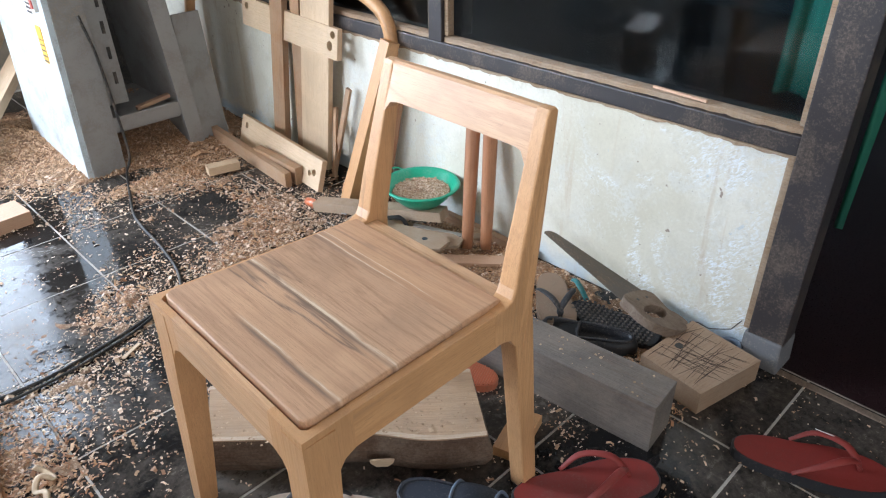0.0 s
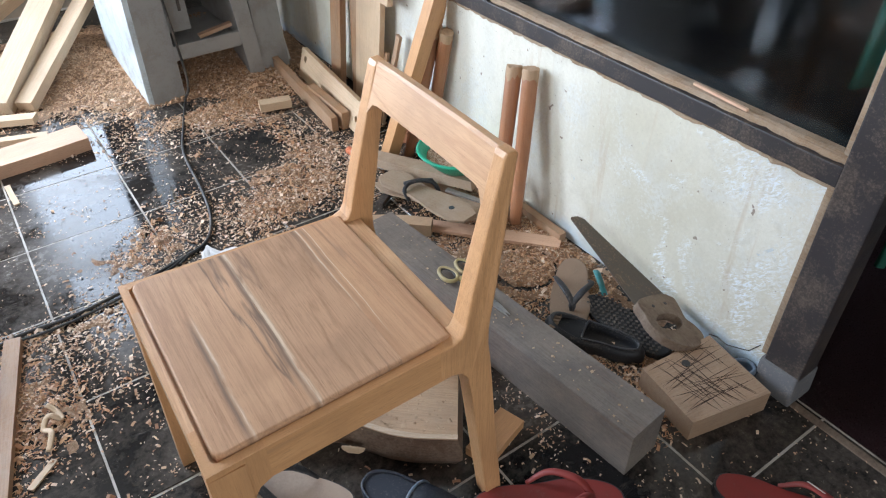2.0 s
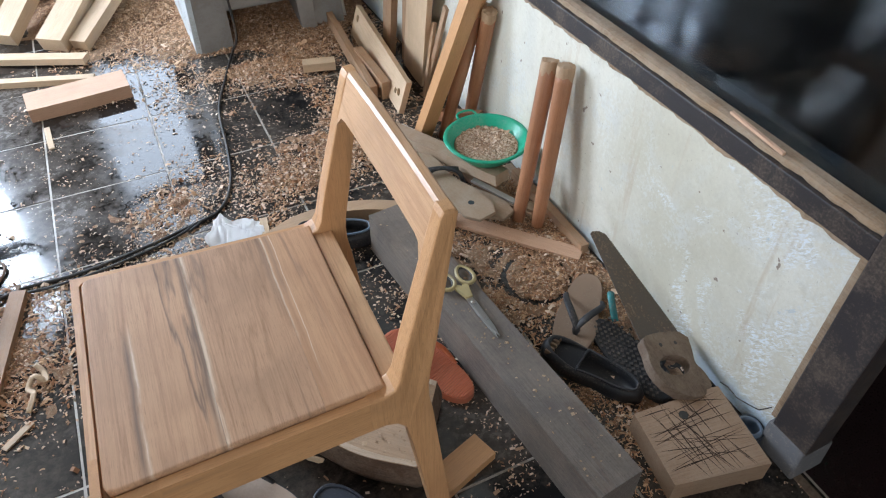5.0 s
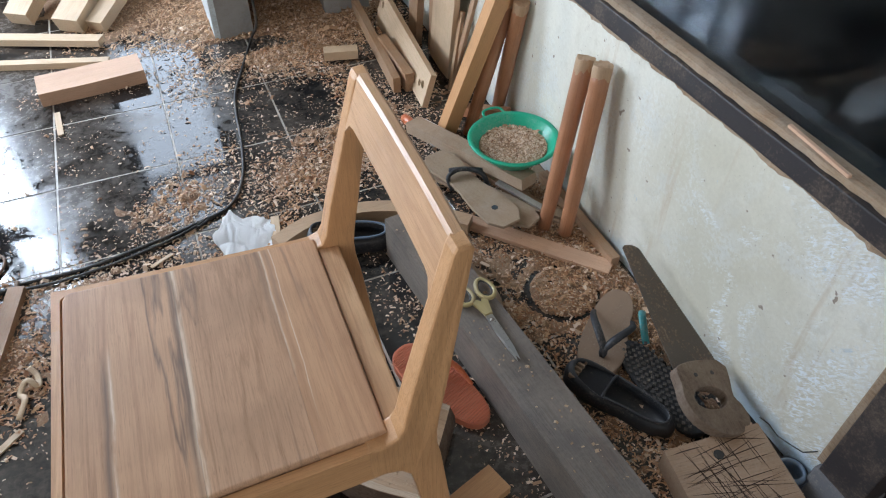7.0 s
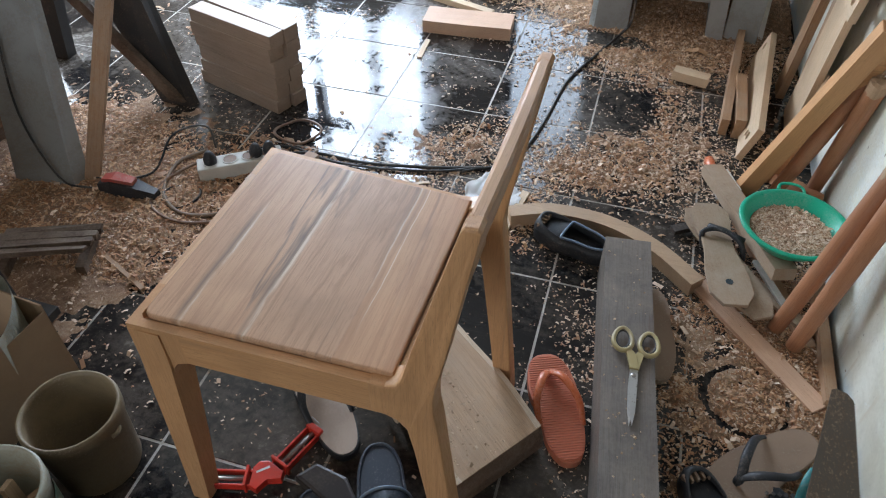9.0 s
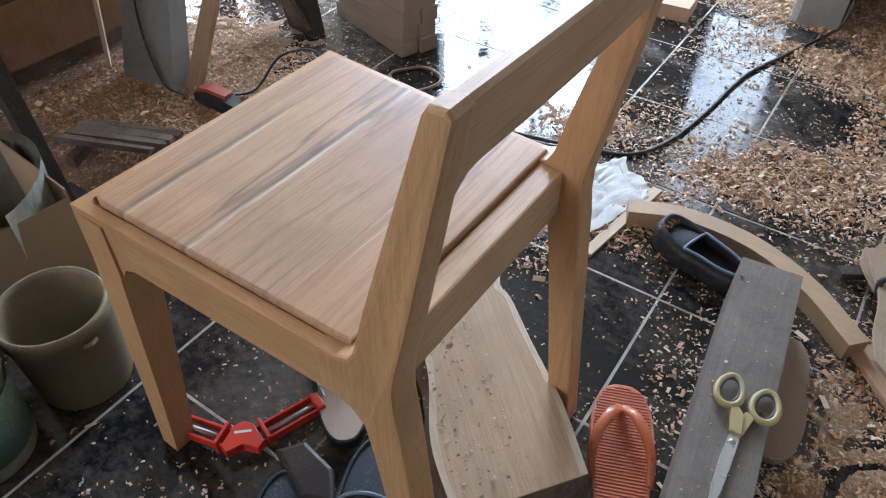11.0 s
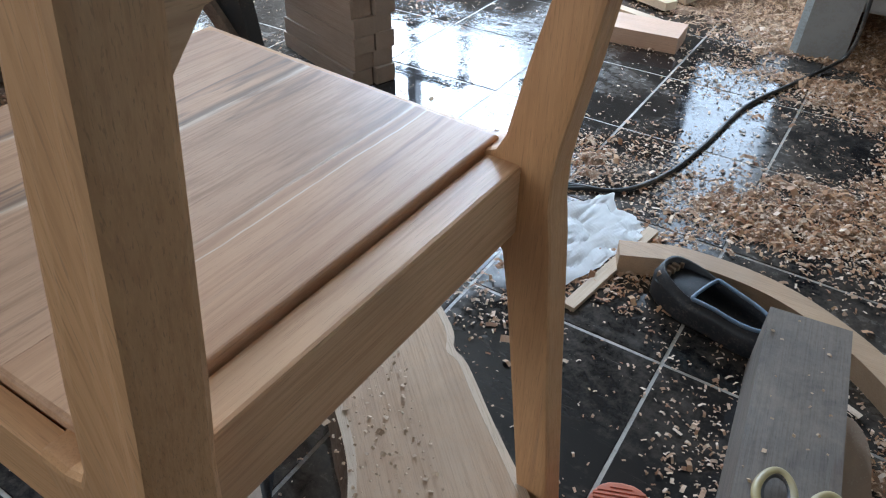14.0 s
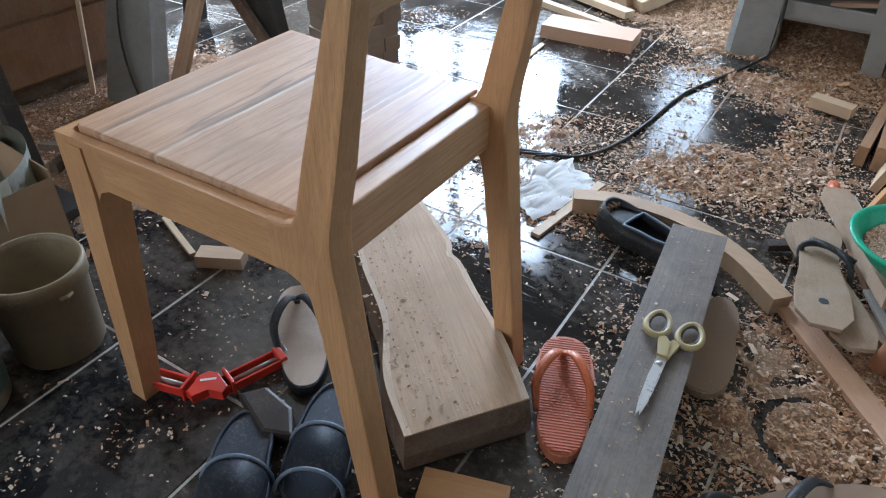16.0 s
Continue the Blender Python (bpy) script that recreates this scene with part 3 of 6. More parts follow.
single("inner_wall_near", box((WALL + 0.12, -2.9, 0.0), (4.7, -2.8, 2.6)), M["dark"], "inner room wall, its shade and teal glass reflection in the colour", "wall", kind="structure")


def curtain(name, x, y0, y1, z0, z1, label, taper=0.0):
    bm = bmesh.new()
    rows = []
    n = 60
    for zi in range(7):
        z = z0 + (z1 - z0) * zi / 6
        row = []
        for i in range(n):
            s = i / (n - 1)
            row.append(bm.verts.new((x + 0.013 * math.sin(s * (y1 - y0) * 90 + 0.5 * zi) + 0.006 * math.sin(s * (y1 - y0) * 210 + zi), y0 + (y1 - y0) * (s + (1 - s) * taper * (1 - zi / 6)) + 0.006 * math.sin(zi + 9 * s), z + 0.006 * math.sin(11 * s))))
        rows.append(row)
    for a, b in zip(rows, rows[1:]):
        for i in range(n - 1):
            bm.faces.new((a[i], a[i + 1], b[i + 1], b[i]))
    bmesh.ops.solidify(bm, geom=bm.faces[:], thickness=0.002)
    return single(name, bm, M["curtain"], label, "curtain", smooth=True)


curtain("curtain", WALL + 0.45, 0.47, 0.66, 0.45, 2.6, "green curtain hanging behind the window glass")
curtain("curtain", WALL + 0.085, 0.275, 0.350, 0.33, 2.055, "narrow green curtain gathered at the door post", 0.85)

# The rest of the workshop round the camera.
single("wall_north_low", box((-2.6, 3.62, 0.0), (-0.30, 3.74, 0.70)), M["room"], "grimy wall below the far window", "wall", kind="structure")
for name, lo, hi in (("wall_north", (-0.30, 3.62, 0.0), (0.17, 3.74, 2.6)), ("wall_north_right", (0.67, 3.62, 0.0), (4.7, 3.74, 2.6)), ("wall_north_sill", (0.17, 3.62, 0.0), (0.67, 3.74, 0.55)), ("wall_north_head", (0.17, 3.62, 2.05), (0.67, 3.74, 2.6))):
    single(name, box(lo, hi), M["room"], "grimy plaster end wall", "wall", kind="structure")
narrow_window = thing("window_3", "bright narrow window with dark timber frame", "window", kind="structure")
for x0, x1 in ((0.17, 0.20), (0.64, 0.67)):
    part("jamb", box((x0, 3.63, 0.55), (x1, 3.70, 2.05), 0.003), M["frame_paint"], narrow_window)
for z0, z1 in ((0.55, 0.58), (1.40, 1.44), (2.02, 2.05)):
    part("crossbar", box((0.20, 3.64, z0), (0.64, 3.69, z1), 0.003), M["frame_paint"], narrow_window)
single("wall_north_top", box((-2.6, 3.62, 2.20), (-0.30, 3.74, 2.6)), M["room"], "grimy wall above the far window", "wall", kind="structure")
single("wall_north_side", box((-2.6, 3.62, 0.70), (-1.75, 3.74, 2.20)), M["room"], "grimy wall beside the far window", "wall", kind="structure")
far_window = thing("window_2", "bright far window with dark timber bars", "window", kind="structure")
for x0, x1 in ((-1.75, -1.68), (-1.41, -1.35), (-1.07, -1.01), (-0.69, -0.60), (-0.355, -0.30)):
    part("bar", box((x0, 3.63, 0.70), (x1, 3.70, 2.20), 0.003), M["frame_paint"], far_window)
for z0, z1 in ((0.70, 0.75), (1.02, 1.07), (1.50, 1.58), (2.15, 2.20)):
    part("crossbar", box((-1.69, 3.64, z0), (-0.345, 3.69, z1), 0.003), M["frame_paint"], far_window)
# Unseen west wall with an opening made for the side fill.
for name, lo, hi in (("wall_west", (-2.7, -2.8, 0.0), (-2.6, 1.9, 2.6)), ("wall_west_low", (-2.7, 1.9, 0.0), (-2.6, 3.3, 0.9)), ("wall_west_top", (-2.7, 1.9, 2.0), (-2.6, 3.3, 2.6)), ("wall_west_end", (-2.7, 3.3, 0.0), (-2.6, 3.74, 2.6))):
    single(name, box(lo, hi), M["room"], "grimy plaster wall", "wall", kind="structure")
# Unseen south wall, left open for the added fill lamp.
single("wall_south_left", box((-2.6, -2.92, 0.0), (-2.2, -2.8, 2.6)), M["room"], "grimy plaster wall", "wall", kind="structure")
single("wall_south_right", box((0.4, -2.92, 0.0), (WALL, -2.8, 2.6)), M["room"], "grimy plaster wall", "wall", kind="structure")
single("wall_south_top", box((-2.2, -2.92, 2.4), (0.4, -2.8, 2.6)), M["room"], "grimy plaster wall over the added fill opening", "wall", kind="structure")
single("ceiling", box((-2.7, -2.92, 2.6), (4.7, 3.74, 2.68)), M["ceiling"], "dim boarded ceiling", "ceiling", kind="structure")
single("ground", box((-60, -60, -0.5), (60, 60, -0.125)), M["cement"], "bare earth yard outside the workshop", "ground", kind="structure")

# ---- the chair ----
SEAT, RAIL = 0.443, 0.060
chair = thing("dining_chair", "new unvarnished teak side chair with low backrest and flat board seat", "chair", pose(0.51, 0.73, 0, 0, 0, -1.2) @ pose(-0.51, -0.73, 0))
FX, FY0, FY1 = 0.292, 0.533, 0.930          # front corners
BY0, BY1 = 0.5435, 0.910                    # where the side rails meet the back legs


def front_leg(y, side):
    """A square leg that tapers and splays outwards, with a curved shoulder to each rail."""
    s = side
    secs = []
    for z, dx, dy, w in ((0.0, -0.010, -0.018, 0.031), (0.14, -0.006, -0.011, 0.037), (0.31, -0.002, -0.004, 0.044), (0.37, 0.0, -0.001, 0.046), (SEAT - 0.010, 0.0, 0.0, 0.046)):
        x0, y0 = FX + dx, y + s * dy
        secs.append([(x0, y0, z), (x0 + w, y0, z), (x0 + w, y0 + s * w, z), (x0, y0 + s * w, z)])
    bm = soften(loft(secs), 0.004)
    # shoulders
    zb = SEAT - RAIL
    for axis in (0, 1):
        c = [(0, zb - 0.040), (0.004, zb - 0.020), (0.012, zb - 0.008), (0.030, zb), (0.030, SEAT - 0.010), (0, SEAT - 0.010)]
        made = []
        for d in (0.0010, 0.0225):
            ring = []
            for u, z in c:
                if axis == 0:
                    shift = (BY0 - FY0 if s > 0 else BY1 - FY1) * (0.044 + u) / (0.63 - FX)
                    ring.append(bm.verts.new((FX + 0.044 + u, y + shift + s * d, z)))
                else:
                    ring.append(bm.verts.new((FX + d, y + s * (0.044 + u), z)))
            made.append(ring)
        bm.faces.new(made[0])
        bm.faces.new(made[1][::-1])
        for j in range(len(c)):
            bm.faces.new((made[0][j], made[0][(j + 1) % len(c)], made[1][(j + 1) % len(c)], made[1][j]))
    # the ledge round the corner of the seat
    end = FX + 0.0738
    slip = (BY0 - FY0 if s > 0 else BY1 - FY1) * 0.0738 / (0.63 - FX)
    rim = [(FX + 0.0004, y + s * 0.0004), (end, y + slip + s * 0.001), (end, y + slip + s * 0.0140), (FX + 0.018, y + s * 0.0143), (FX + 0.012, y + s * 0.020), (FX + 0.012, y + s * 0.0738), (FX + 0.001, y + s * 0.0738)]
    add_prism(bm, rim if s > 0 else rim[::-1], SEAT - 0.0102, SEAT - 0.0004)
    return bm


part("front_leg", front_leg(FY0, 1), M["teak_z"], chair)
part("front_leg", front_leg(FY1, -1), M["teak_z"], chair)


def back_leg(y, side):
    """Bent leg and back post in one, seen from the side as a wide V."""
    zb = SEAT - RAIL
    front = [(0.716, 0.0), (0.692, 0.19), (0.676, 0.315), (0.668, zb - 0.022), (0.656, zb - 0.006), (0.640, zb), (0.620, zb), (0.620, SEAT), (0.642, SEAT + 0.001), (0.656, SEAT + 0.007), (0.663, SEAT + 0.020), (0.676, 0.520), (0.725, 0.703), (0.729, 0.710)]
    back = [(0.742, 0.711), (0.746, 0.706), (0.716, 0.520), (0.706, 0.467), (0.7025, 0.440), (0.703, 0.413), (0.708, 0.38), (0.722, 0.24), (0.748, 0.0)]
    m = Matrix(((1, 0, 0, 0), (0, 0, 1, 0), (0, 1, 0, 0), (0, 0, 0, 1)))
    w = 0.034
    y0, y1 = (y, y + w) if side > 0 else (y - w, y)
    bm = prism(front + back, y0, y1, m)
    for v in bm.verts:
        outer = abs(v.co.y - y) < 1e-4
        lift = max(0.0, (v.co.z - SEAT) / 0.268)
        v.co.y += side * (0.014 * min(1, lift) if outer else 0.004 * lift)
    edges = [e for e in bm.edges if len(e.link_faces) == 2 and e.calc_face_angle(0) > 1.0]
    bmesh.ops.bevel(bm, geom=edges, offset=0.0035, segments=2, profile=0.6, affect="EDGES")
    return bm


part("back_leg", back_leg(BY0, 1), M["teak_z"], chair)
part("back_leg", back_leg(BY1, -1), M["teak_z"], chair)


def side_rail(ya, yb, side):
    x0, x1 = FX + 0.0738, 0.63
    zb = SEAT - RAIL
    secs = []
    for x, y in ((x0, ya + (yb - ya) * 0.0738 / (0.63 - FX)), (x1, yb)):
        secs.append([(x, y + side * 0.001, zb), (x, y + side * 0.022, zb), (x, y + side * 0.022, SEAT - 0.010), (x, y + side * 0.0145, SEAT - 0.010), (x, y + side * 0.0145, SEAT - 0.0005), (x, y + side * 0.001, SEAT - 0.0005)])
    return soften(loft(secs), 0.0012)


part("side_rail", side_rail(FY0, BY0, 1), M["teak_x"], chair)
part("side_rail", side_rail(FY1, BY1, -1), M["teak_x"], chair)
part("front_rail", soften(loft([[(FX + 0.001, y, SEAT - RAIL), (FX + 0.022, y, SEAT - RAIL), (FX + 0.022, y, SEAT - 0.010), (FX + 0.012, y, SEAT - 0.010), (FX + 0.012, y, SEAT - 0.0005), (FX + 0.001, y, SEAT - 0.0005)] for y in (FY0 + 0.0738, FY1 - 0.0738)]), 0.0012), M["teak_y"], chair)
part("back_rail", soften(box((0.6490, BY0 + 0.030, SEAT - RAIL), (0.6785, BY1 - 0.030, SEAT + 0.0005)), 0.003), M["teak_y"], chair)


def crest_rail():
    """The curved back rail, leaning with the posts, its lower corners rounded into them."""
    secs = []
    ya, yb = BY0 + 0.034, BY1 - 0.034
    n = 24
    for i in range(n + 1):
        s = i / n
        y = ya + (yb - ya) * s
        edge = min(s, 1 - s) * (yb - ya)
        drop = 0.020 * (1 - min(1, edge / 0.020)) ** 2
        bow = 0.002 * (1 - (2 * s - 1) ** 2)
        lo, hi = 0.652 - drop, 0.7105
        fx0, fx1 = 0.725 + (lo - 0.703) * 0.268 + bow, 0.728 + bow
        bx0, bx1 = fx0 + 0.021 + 0.014 * (0.711 - lo) / 0.19, 0.7445 + bow
        secs.append([(fx0, y, lo), (bx0, y, lo), (bx1, y, hi - 0.003), (bx1 - 0.003, y, hi), (fx1 + 0.004, y, hi), (fx1, y, hi - 0.004)])
    return loft(secs)


part("backrest", crest_rail(), M["teak_y"], chair, smooth=False)

# Seat boards, glued edge to edge, with a rounded outer edge.
cuts = (0.0, 0.41, 0.768, 1.0)


def seat_board(a, b, first, last):
    """One board of the seat, running across the chair."""
    x0, x1 = 0.3085 + 0.339 * a, 0.3085 + 0.339 * b

    def edge(x, side):
        s = (x - 0.30) / 0.35
        return (FY0 + 0.0165 + (BY0 - FY0) * s) if side < 0 else (FY1 - 0.0165 + (BY1 + 0.002 - FY1) * s)
    top, low = SEAT + 0.0070, SEAT - 0.009
    pts = []
    if first:
        c = 0.012
        pts += [(x0 + c, edge(x0, -1)), (x0 + 0.0035, edge(x0, -1) + 0.0035), (x0, edge(x0, -1) + c), (x0, edge(x0, 1) - c), (x0 + 0.0035, edge(x0, 1) - 0.0035), (x0 + c, edge(x0, 1))]
    else:
        pts += [(x0, edge(x0, -1)), (x0, edge(x0, 1))]
    pts += [(x1, edge(x1, 1)), (x1, edge(x1, -1))]
    bm = prism(pts, low, top)
    chosen = []
    for e in bm.edges:
        if all(abs(v.co.z - top) < 1e-6 for v in e.verts):
            mid = (e.verts[0].co + e.verts[1].co) / 2
            if (abs(mid.x - x0) > 1e-5 or first) and (abs(mid.x - x1) > 1e-5 or last):
                chosen.append(e)
    bmesh.ops.bevel(bm, geom=chosen, offset=0.0030, segments=3, profile=0.5, affect="EDGES")
    return bm


for i in range(3):
    part("seat_board", seat_board(cuts[i] + (0.0004 if i else 0), cuts[i + 1] - (0.0004 if i < 2 else 0), i == 0, i == 2), M[("panel", "panel_straight", "panel_rosy")[i]], chair, "planed teak seat board with dark veins and pale sapwood streaks")


# ---- timber round the chair ----
beam = stick("timber_beam", (0.910, 1.253, 0.0), (0.997, 0.437, 0.0), 0.094, 0.112, M["grey_timber"], "weathered grey timber beam lying on the floor", "beam", bevel=0.003)


def slab():
    """A live-edged slab: sawn top, bark along its long sides."""
    near = spline([(0.343, 0.979, 0), (0.451, 0.878, 0), (0.553, 0.794, 0), (0.626, 0.698, 0), (0.710, 0.629, 0)], 7)
    far = spline([(0.819, 0.776, 0), (0.741, 0.855, 0), (0.658, 0.921, 0), (0.585, 0.982, 0), (0.556, 0.997, 0), (0.531, 1.029, 0), (0.419, 1.107, 0)], 5)
    ring = [(v.x, v.y) for v in near] + [(v.x, v.y) for v in far]
    cx, cy = sum(p[0] for p in ring) / len(ring), sum(p[1] for p in ring) / len(ring)
    secs = []
    for z, grow in ((0.0, 0.000), (0.020, 0.012), (0.045, 0.010), (0.066, 0.003), (0.0745, 0.0)):
        sec = []
        for i, (x, y) in enumerate(ring):
            d = Vector((x - cx, y - cy)).normalized()
            k = grow + (0.006 * noise.noise((x * 22, y * 22, z * 60)) if z < 0.07 else 0)
            sec.append((x + d.x * k, y + d.y * k, z))
        secs.append(sec)
    return loft(secs), ring


bm, ring = slab()
slab_thing = thing("wood_slab", "live-edged sawn slab with bark sides lying under the chair", "slab")
turn = along((0.343, 0.981, 0), (0.724, 0.637, 0))
bmesh.ops.transform(bm, matrix=turn.inverted(), verts=bm.verts[:])
p = part("slab_body", bm, M["bark"], slab_thing, "bark and rough waney edge")
p.matrix_basis = turn
top_bm = prism([((turn.inverted() @ Vector((x, y, 0))).x, (turn.inverted() @ Vector((x, y, 0))).y) for x, y in ring], 0.0746, 0.0775)
p = part("sawn_face", top_bm, M["slab"], slab_thing, "pale rough-sawn face dusted with crumbs")
p.matrix_basis = turn
edge_bm = bmesh.new()
inv = turn.inverted()
flat = [inv @ Vector((x, y, 0)) for x, y in ring]
for i in range(len(flat) - 1):
    if (flat[i] - flat[i + 1]).length > 0.06:
        continue
    quad = []
    for q, k in ((i, 0.0), (i + 1, 0.0), (i + 1, 1.0), (i, 1.0)):
        inward = -0.016 if flat[q].y > 0.05 else 0.016
        w = 0.62 + 0.12 * noise.noise((q * 0.37, 2.0, 0.5))
        quad.append((flat[q].x, flat[q].y + k * w * inward))
    if sum(quad[a][0] * quad[(a + 1) % 4][1] - quad[(a + 1) % 4][0] * quad[a][1] for a in range(4)) < 0:
        quad = quad[::-1]
    add_prism(edge_bm, quad, 0.0770, 0.0779)
p = part("sapwood_edge", edge_bm, M["sapwood"], slab_thing, "pale sapwood along the waney edge")
p.matrix_basis = turn
p = part("torn_patch", prism([(0.315 + 0.02 * math.cos(a) * (1 + 0.3 * math.sin(3 * a)), 0.034 + 0.012 * math.sin(a) * (1 + 0.3 * math.cos(2 * a))) for a in [i * 0.52 for i in range(12)]], 0.0, 0.004), M["pale"], slab_thing, "pale torn patch in the bark")
p.matrix_basis = turn @ pose(0, -0.028, 0, 90, 0, 0)

stick("wedge_block", (0.745, 0.612, 0.0), (0.857, 0.648, 0.0), 0.055, 0.022, M["teak_x"], "small orange-brown wooden offcut on the floor", "offcut")

block = thing("chopping_block", "square wooden block scored with saw cuts and one drilled hole", "block", along((1.1175, 0.4905, 0), (1.3015, 0.461, 0)))
part("block_body", soften(loft([[(x, -0.076 - s, 0), (x, 0.075 + s, 0), (x, 0.075 + s, 0.054), (x, -0.076 - s, 0.054)] for x, s in ((0.0, 0.0), (0.1, 0.006), (0.187, 0.011))]), 0.004), M["block"], block)
bm = bmesh.new()
for i in range(46):
    a = random.choice((random.gauss(8, 4), random.gauss(-12, 4), random.gauss(4, 3), random.gauss(98, 4), random.gauss(112, 4)))
    cx, cy, ln = random.uniform(0.03, 0.16), random.uniform(-0.070, 0.068), random.uniform(0.05, 0.18)
    d = Vector((math.cos(radians(a)), math.sin(radians(a))))
    reach = min(ln, *((0.184 - cx) / max(1e-3, abs(d.x)), (cx - 0.006) / max(1e-3, abs(d.x)), (0.079 - abs(cy)) / max(1e-3, abs(d.y))))
    n = Vector((-d.y, d.x)) * random.uniform(0.0010, 0.0024)
    c = Vector((cx, cy))
    add_prism(bm, [tuple(c - d * reach + n * 0.2), tuple(c + d * reach + n * 0.2), tuple(c + d * reach * 0.2 + n), tuple(c - d * reach * 0.4 + n)][::-1], 0.0538, 0.0543)
tagged(part("scoring", bm, M["slot_wood"], block), "dark saw cuts scored across the top", kind="stuff")
part("drilled_hole", prism([(0.088 + 0.009 * math.cos(a), 0.046 + 0.009 * math.sin(a)) for a in [i * math.pi / 8 for i in range(16)]], 0.05, 0.0552), M["slot"], block, "dark drilled hole")


def arc_board():
    """A sawn curved rail lying flat."""
    mid = spline([(0.635, 1.355, 0), (0.732, 1.393, 0), (0.862, 1.388, 0), (0.977, 1.334, 0), (1.074, 1.248, 0)], 8)
    secs = []
    for i, p in enumerate(mid):
        d = (mid[min(i + 1, len(mid) - 1)] - mid[max(i - 1, 0)]).normalized()
        s = Vector((-d.y, d.x, 0)) * 0.019
        secs.append([p - s, p + s, p + s + Vector((0, 0, 0.036)), p - s + Vector((0, 0, 0.036))])
    return soften(loft(secs), 0.0015)


single("curved_rail", arc_board(), M["arc"], "curved sawn chair rail lying on the floor", "chair part")
stick("thin_board", (1.081, 1.271, 0.002), (1.311, 1.004, 0.004), 0.043, 0.010, M["pink"], "thin planed board lying on shavings", "board")
stick("floor_lath", (0.615, 1.219, 0.0), (0.654, 1.472, 0.0), 0.020, 0.008, M["pale"], "narrow pale lath on the floor", "lath")
stick("planed_block", (0.138, 2.262, 0.0), (0.434, 2.288, 0.0), 0.112, 0.042, M["pink"], "thick pinkish planed board on the tiles", "board", bevel=0.004)
stick("small_block", (0.972, 2.142, 0.012), (1.076, 2.118, 0.012), 0.040, 0.028, M["pale"], "small pale offcut on the shavings", "offcut")
stick("floor_strip", (0.083, 1.452, 0.0), (-0.022, 0.98, 0.0), 0.034, 0.018, M["offcut"], "long brown strip of wood on the floor", "strip")
stick("wood_chip", (0.039, 1.034, 0.001), (0.090, 1.077, 0.001), 0.013, 0.004, M["pale"], "flat pale chip of wood", "chip")
stick("wood_chip", (0.186, 2.036, 0.001), (0.179, 2.156, 0.001), 0.016, 0.004, M["pale"], "flat pale chip of wood", "chip")
single("curled_ribbon", tube(spline([(0.085, 1.10, 0.006), (0.100, 1.135, 0.016), (0.088, 1.160, 0.008), (0.104, 1.178, 0.020), (0.122, 1.165, 0.010), (0.118, 1.195, 0.006), (0.105, 1.215, 0.014)], 6), 0.006, 6, flat=0.18), M["pale"], "long pale curled wood ribbon on the shavings", "shaving", smooth=True)
stick("wood_chip", (0.358, 1.413, 0.003), (0.408, 1.439, 0.003), 0.009, 0.003, M["pale"], "flat pale chip of wood", "chip")
stick("pale_strip", (-0.061, 2.706, 0.0), (0.331, 2.510, 0.012), 0.045, 0.022, M["pale"], "pale strip of wood among offcuts", "strip")
stick("pale_strip", (-0.112, 2.538, 0.0), (0.341, 2.386, 0.0), 0.030, 0.020, M["pale"], "pale strip of wood among offcuts", "strip")
stick("pale_beam", (0.239, 2.661, 0.0), (0.754, 3.387, 0.30), 0.095, 0.055, M["pale"], "pale sawn beam leaning on a stack", "beam", bevel=0.003)
stick("pale_beam", (0.322, 2.630, 0.0), (0.832, 3.286, 0.24), 0.060, 0.040, M["pale"], "pale sawn beam leaning on a stack", "beam", bevel=0.003)
stick("pale_beam", (0.087, 2.783, 0.0), (0.538, 3.450, 0.34), 0.085, 0.050, M["pale"], "pale sawn beam leaning on a stack", "beam", bevel=0.003)
stick("pale_beam", (-0.009, 3.003, 0.02), (0.657, 3.468, 0.22), 0.09, 0.045, M["pale"], "pale sawn beam leaning on a stack", "beam", bevel=0.003)

# ---- wood leaning on the wall ----
stick("floor_plank", (1.172, 2.486, 0.0), (1.123, 1.882, 0.0), 0.022, 0.050, M["offcut"], "brown plank standing on its edge", "plank")
stick("short_plank", (1.164, 2.129, 0.0), (1.162, 1.875, 0.0), 0.028, 0.060, M["offcut"], "short brown plank standing on its edge", "plank")


def template_board(name, length, wide, thick, holes, label, place, material):
    """A flat pattern board with round holes near its ends: the holes go through."""
    n = 12
    bm = bmesh.new()
    outline = [(0, -wide / 2), (length, -wide / 2), (length, wide / 2), (0, wide / 2)]
    bot = [bm.verts.new((x, y, 0)) for x, y in outline]
    be = [bm.edges.new((bot[i], bot[(i + 1) % 4])) for i in range(4)]
    edges = be[:]
    for hx, hy, r in holes:
        vs = [bm.verts.new((hx + r * math.cos(2 * math.pi * i / n), hy + r * math.sin(2 * math.pi * i / n), 0)) for i in range(n)]
        edges += [bm.edges.new((vs[i], vs[(i + 1) % n])) for i in range(n)]
    bmesh.ops.triangle_fill(bm, edges=edges, use_beauty=True)
    ext = bmesh.ops.extrude_face_region(bm, geom=bm.faces[:])
    bmesh.ops.translate(bm, vec=(0, 0, thick), verts=[v for v in ext["geom"] if isinstance(v, bmesh.types.BMVert)])
    return single(name, bm, material, label, "board", place)


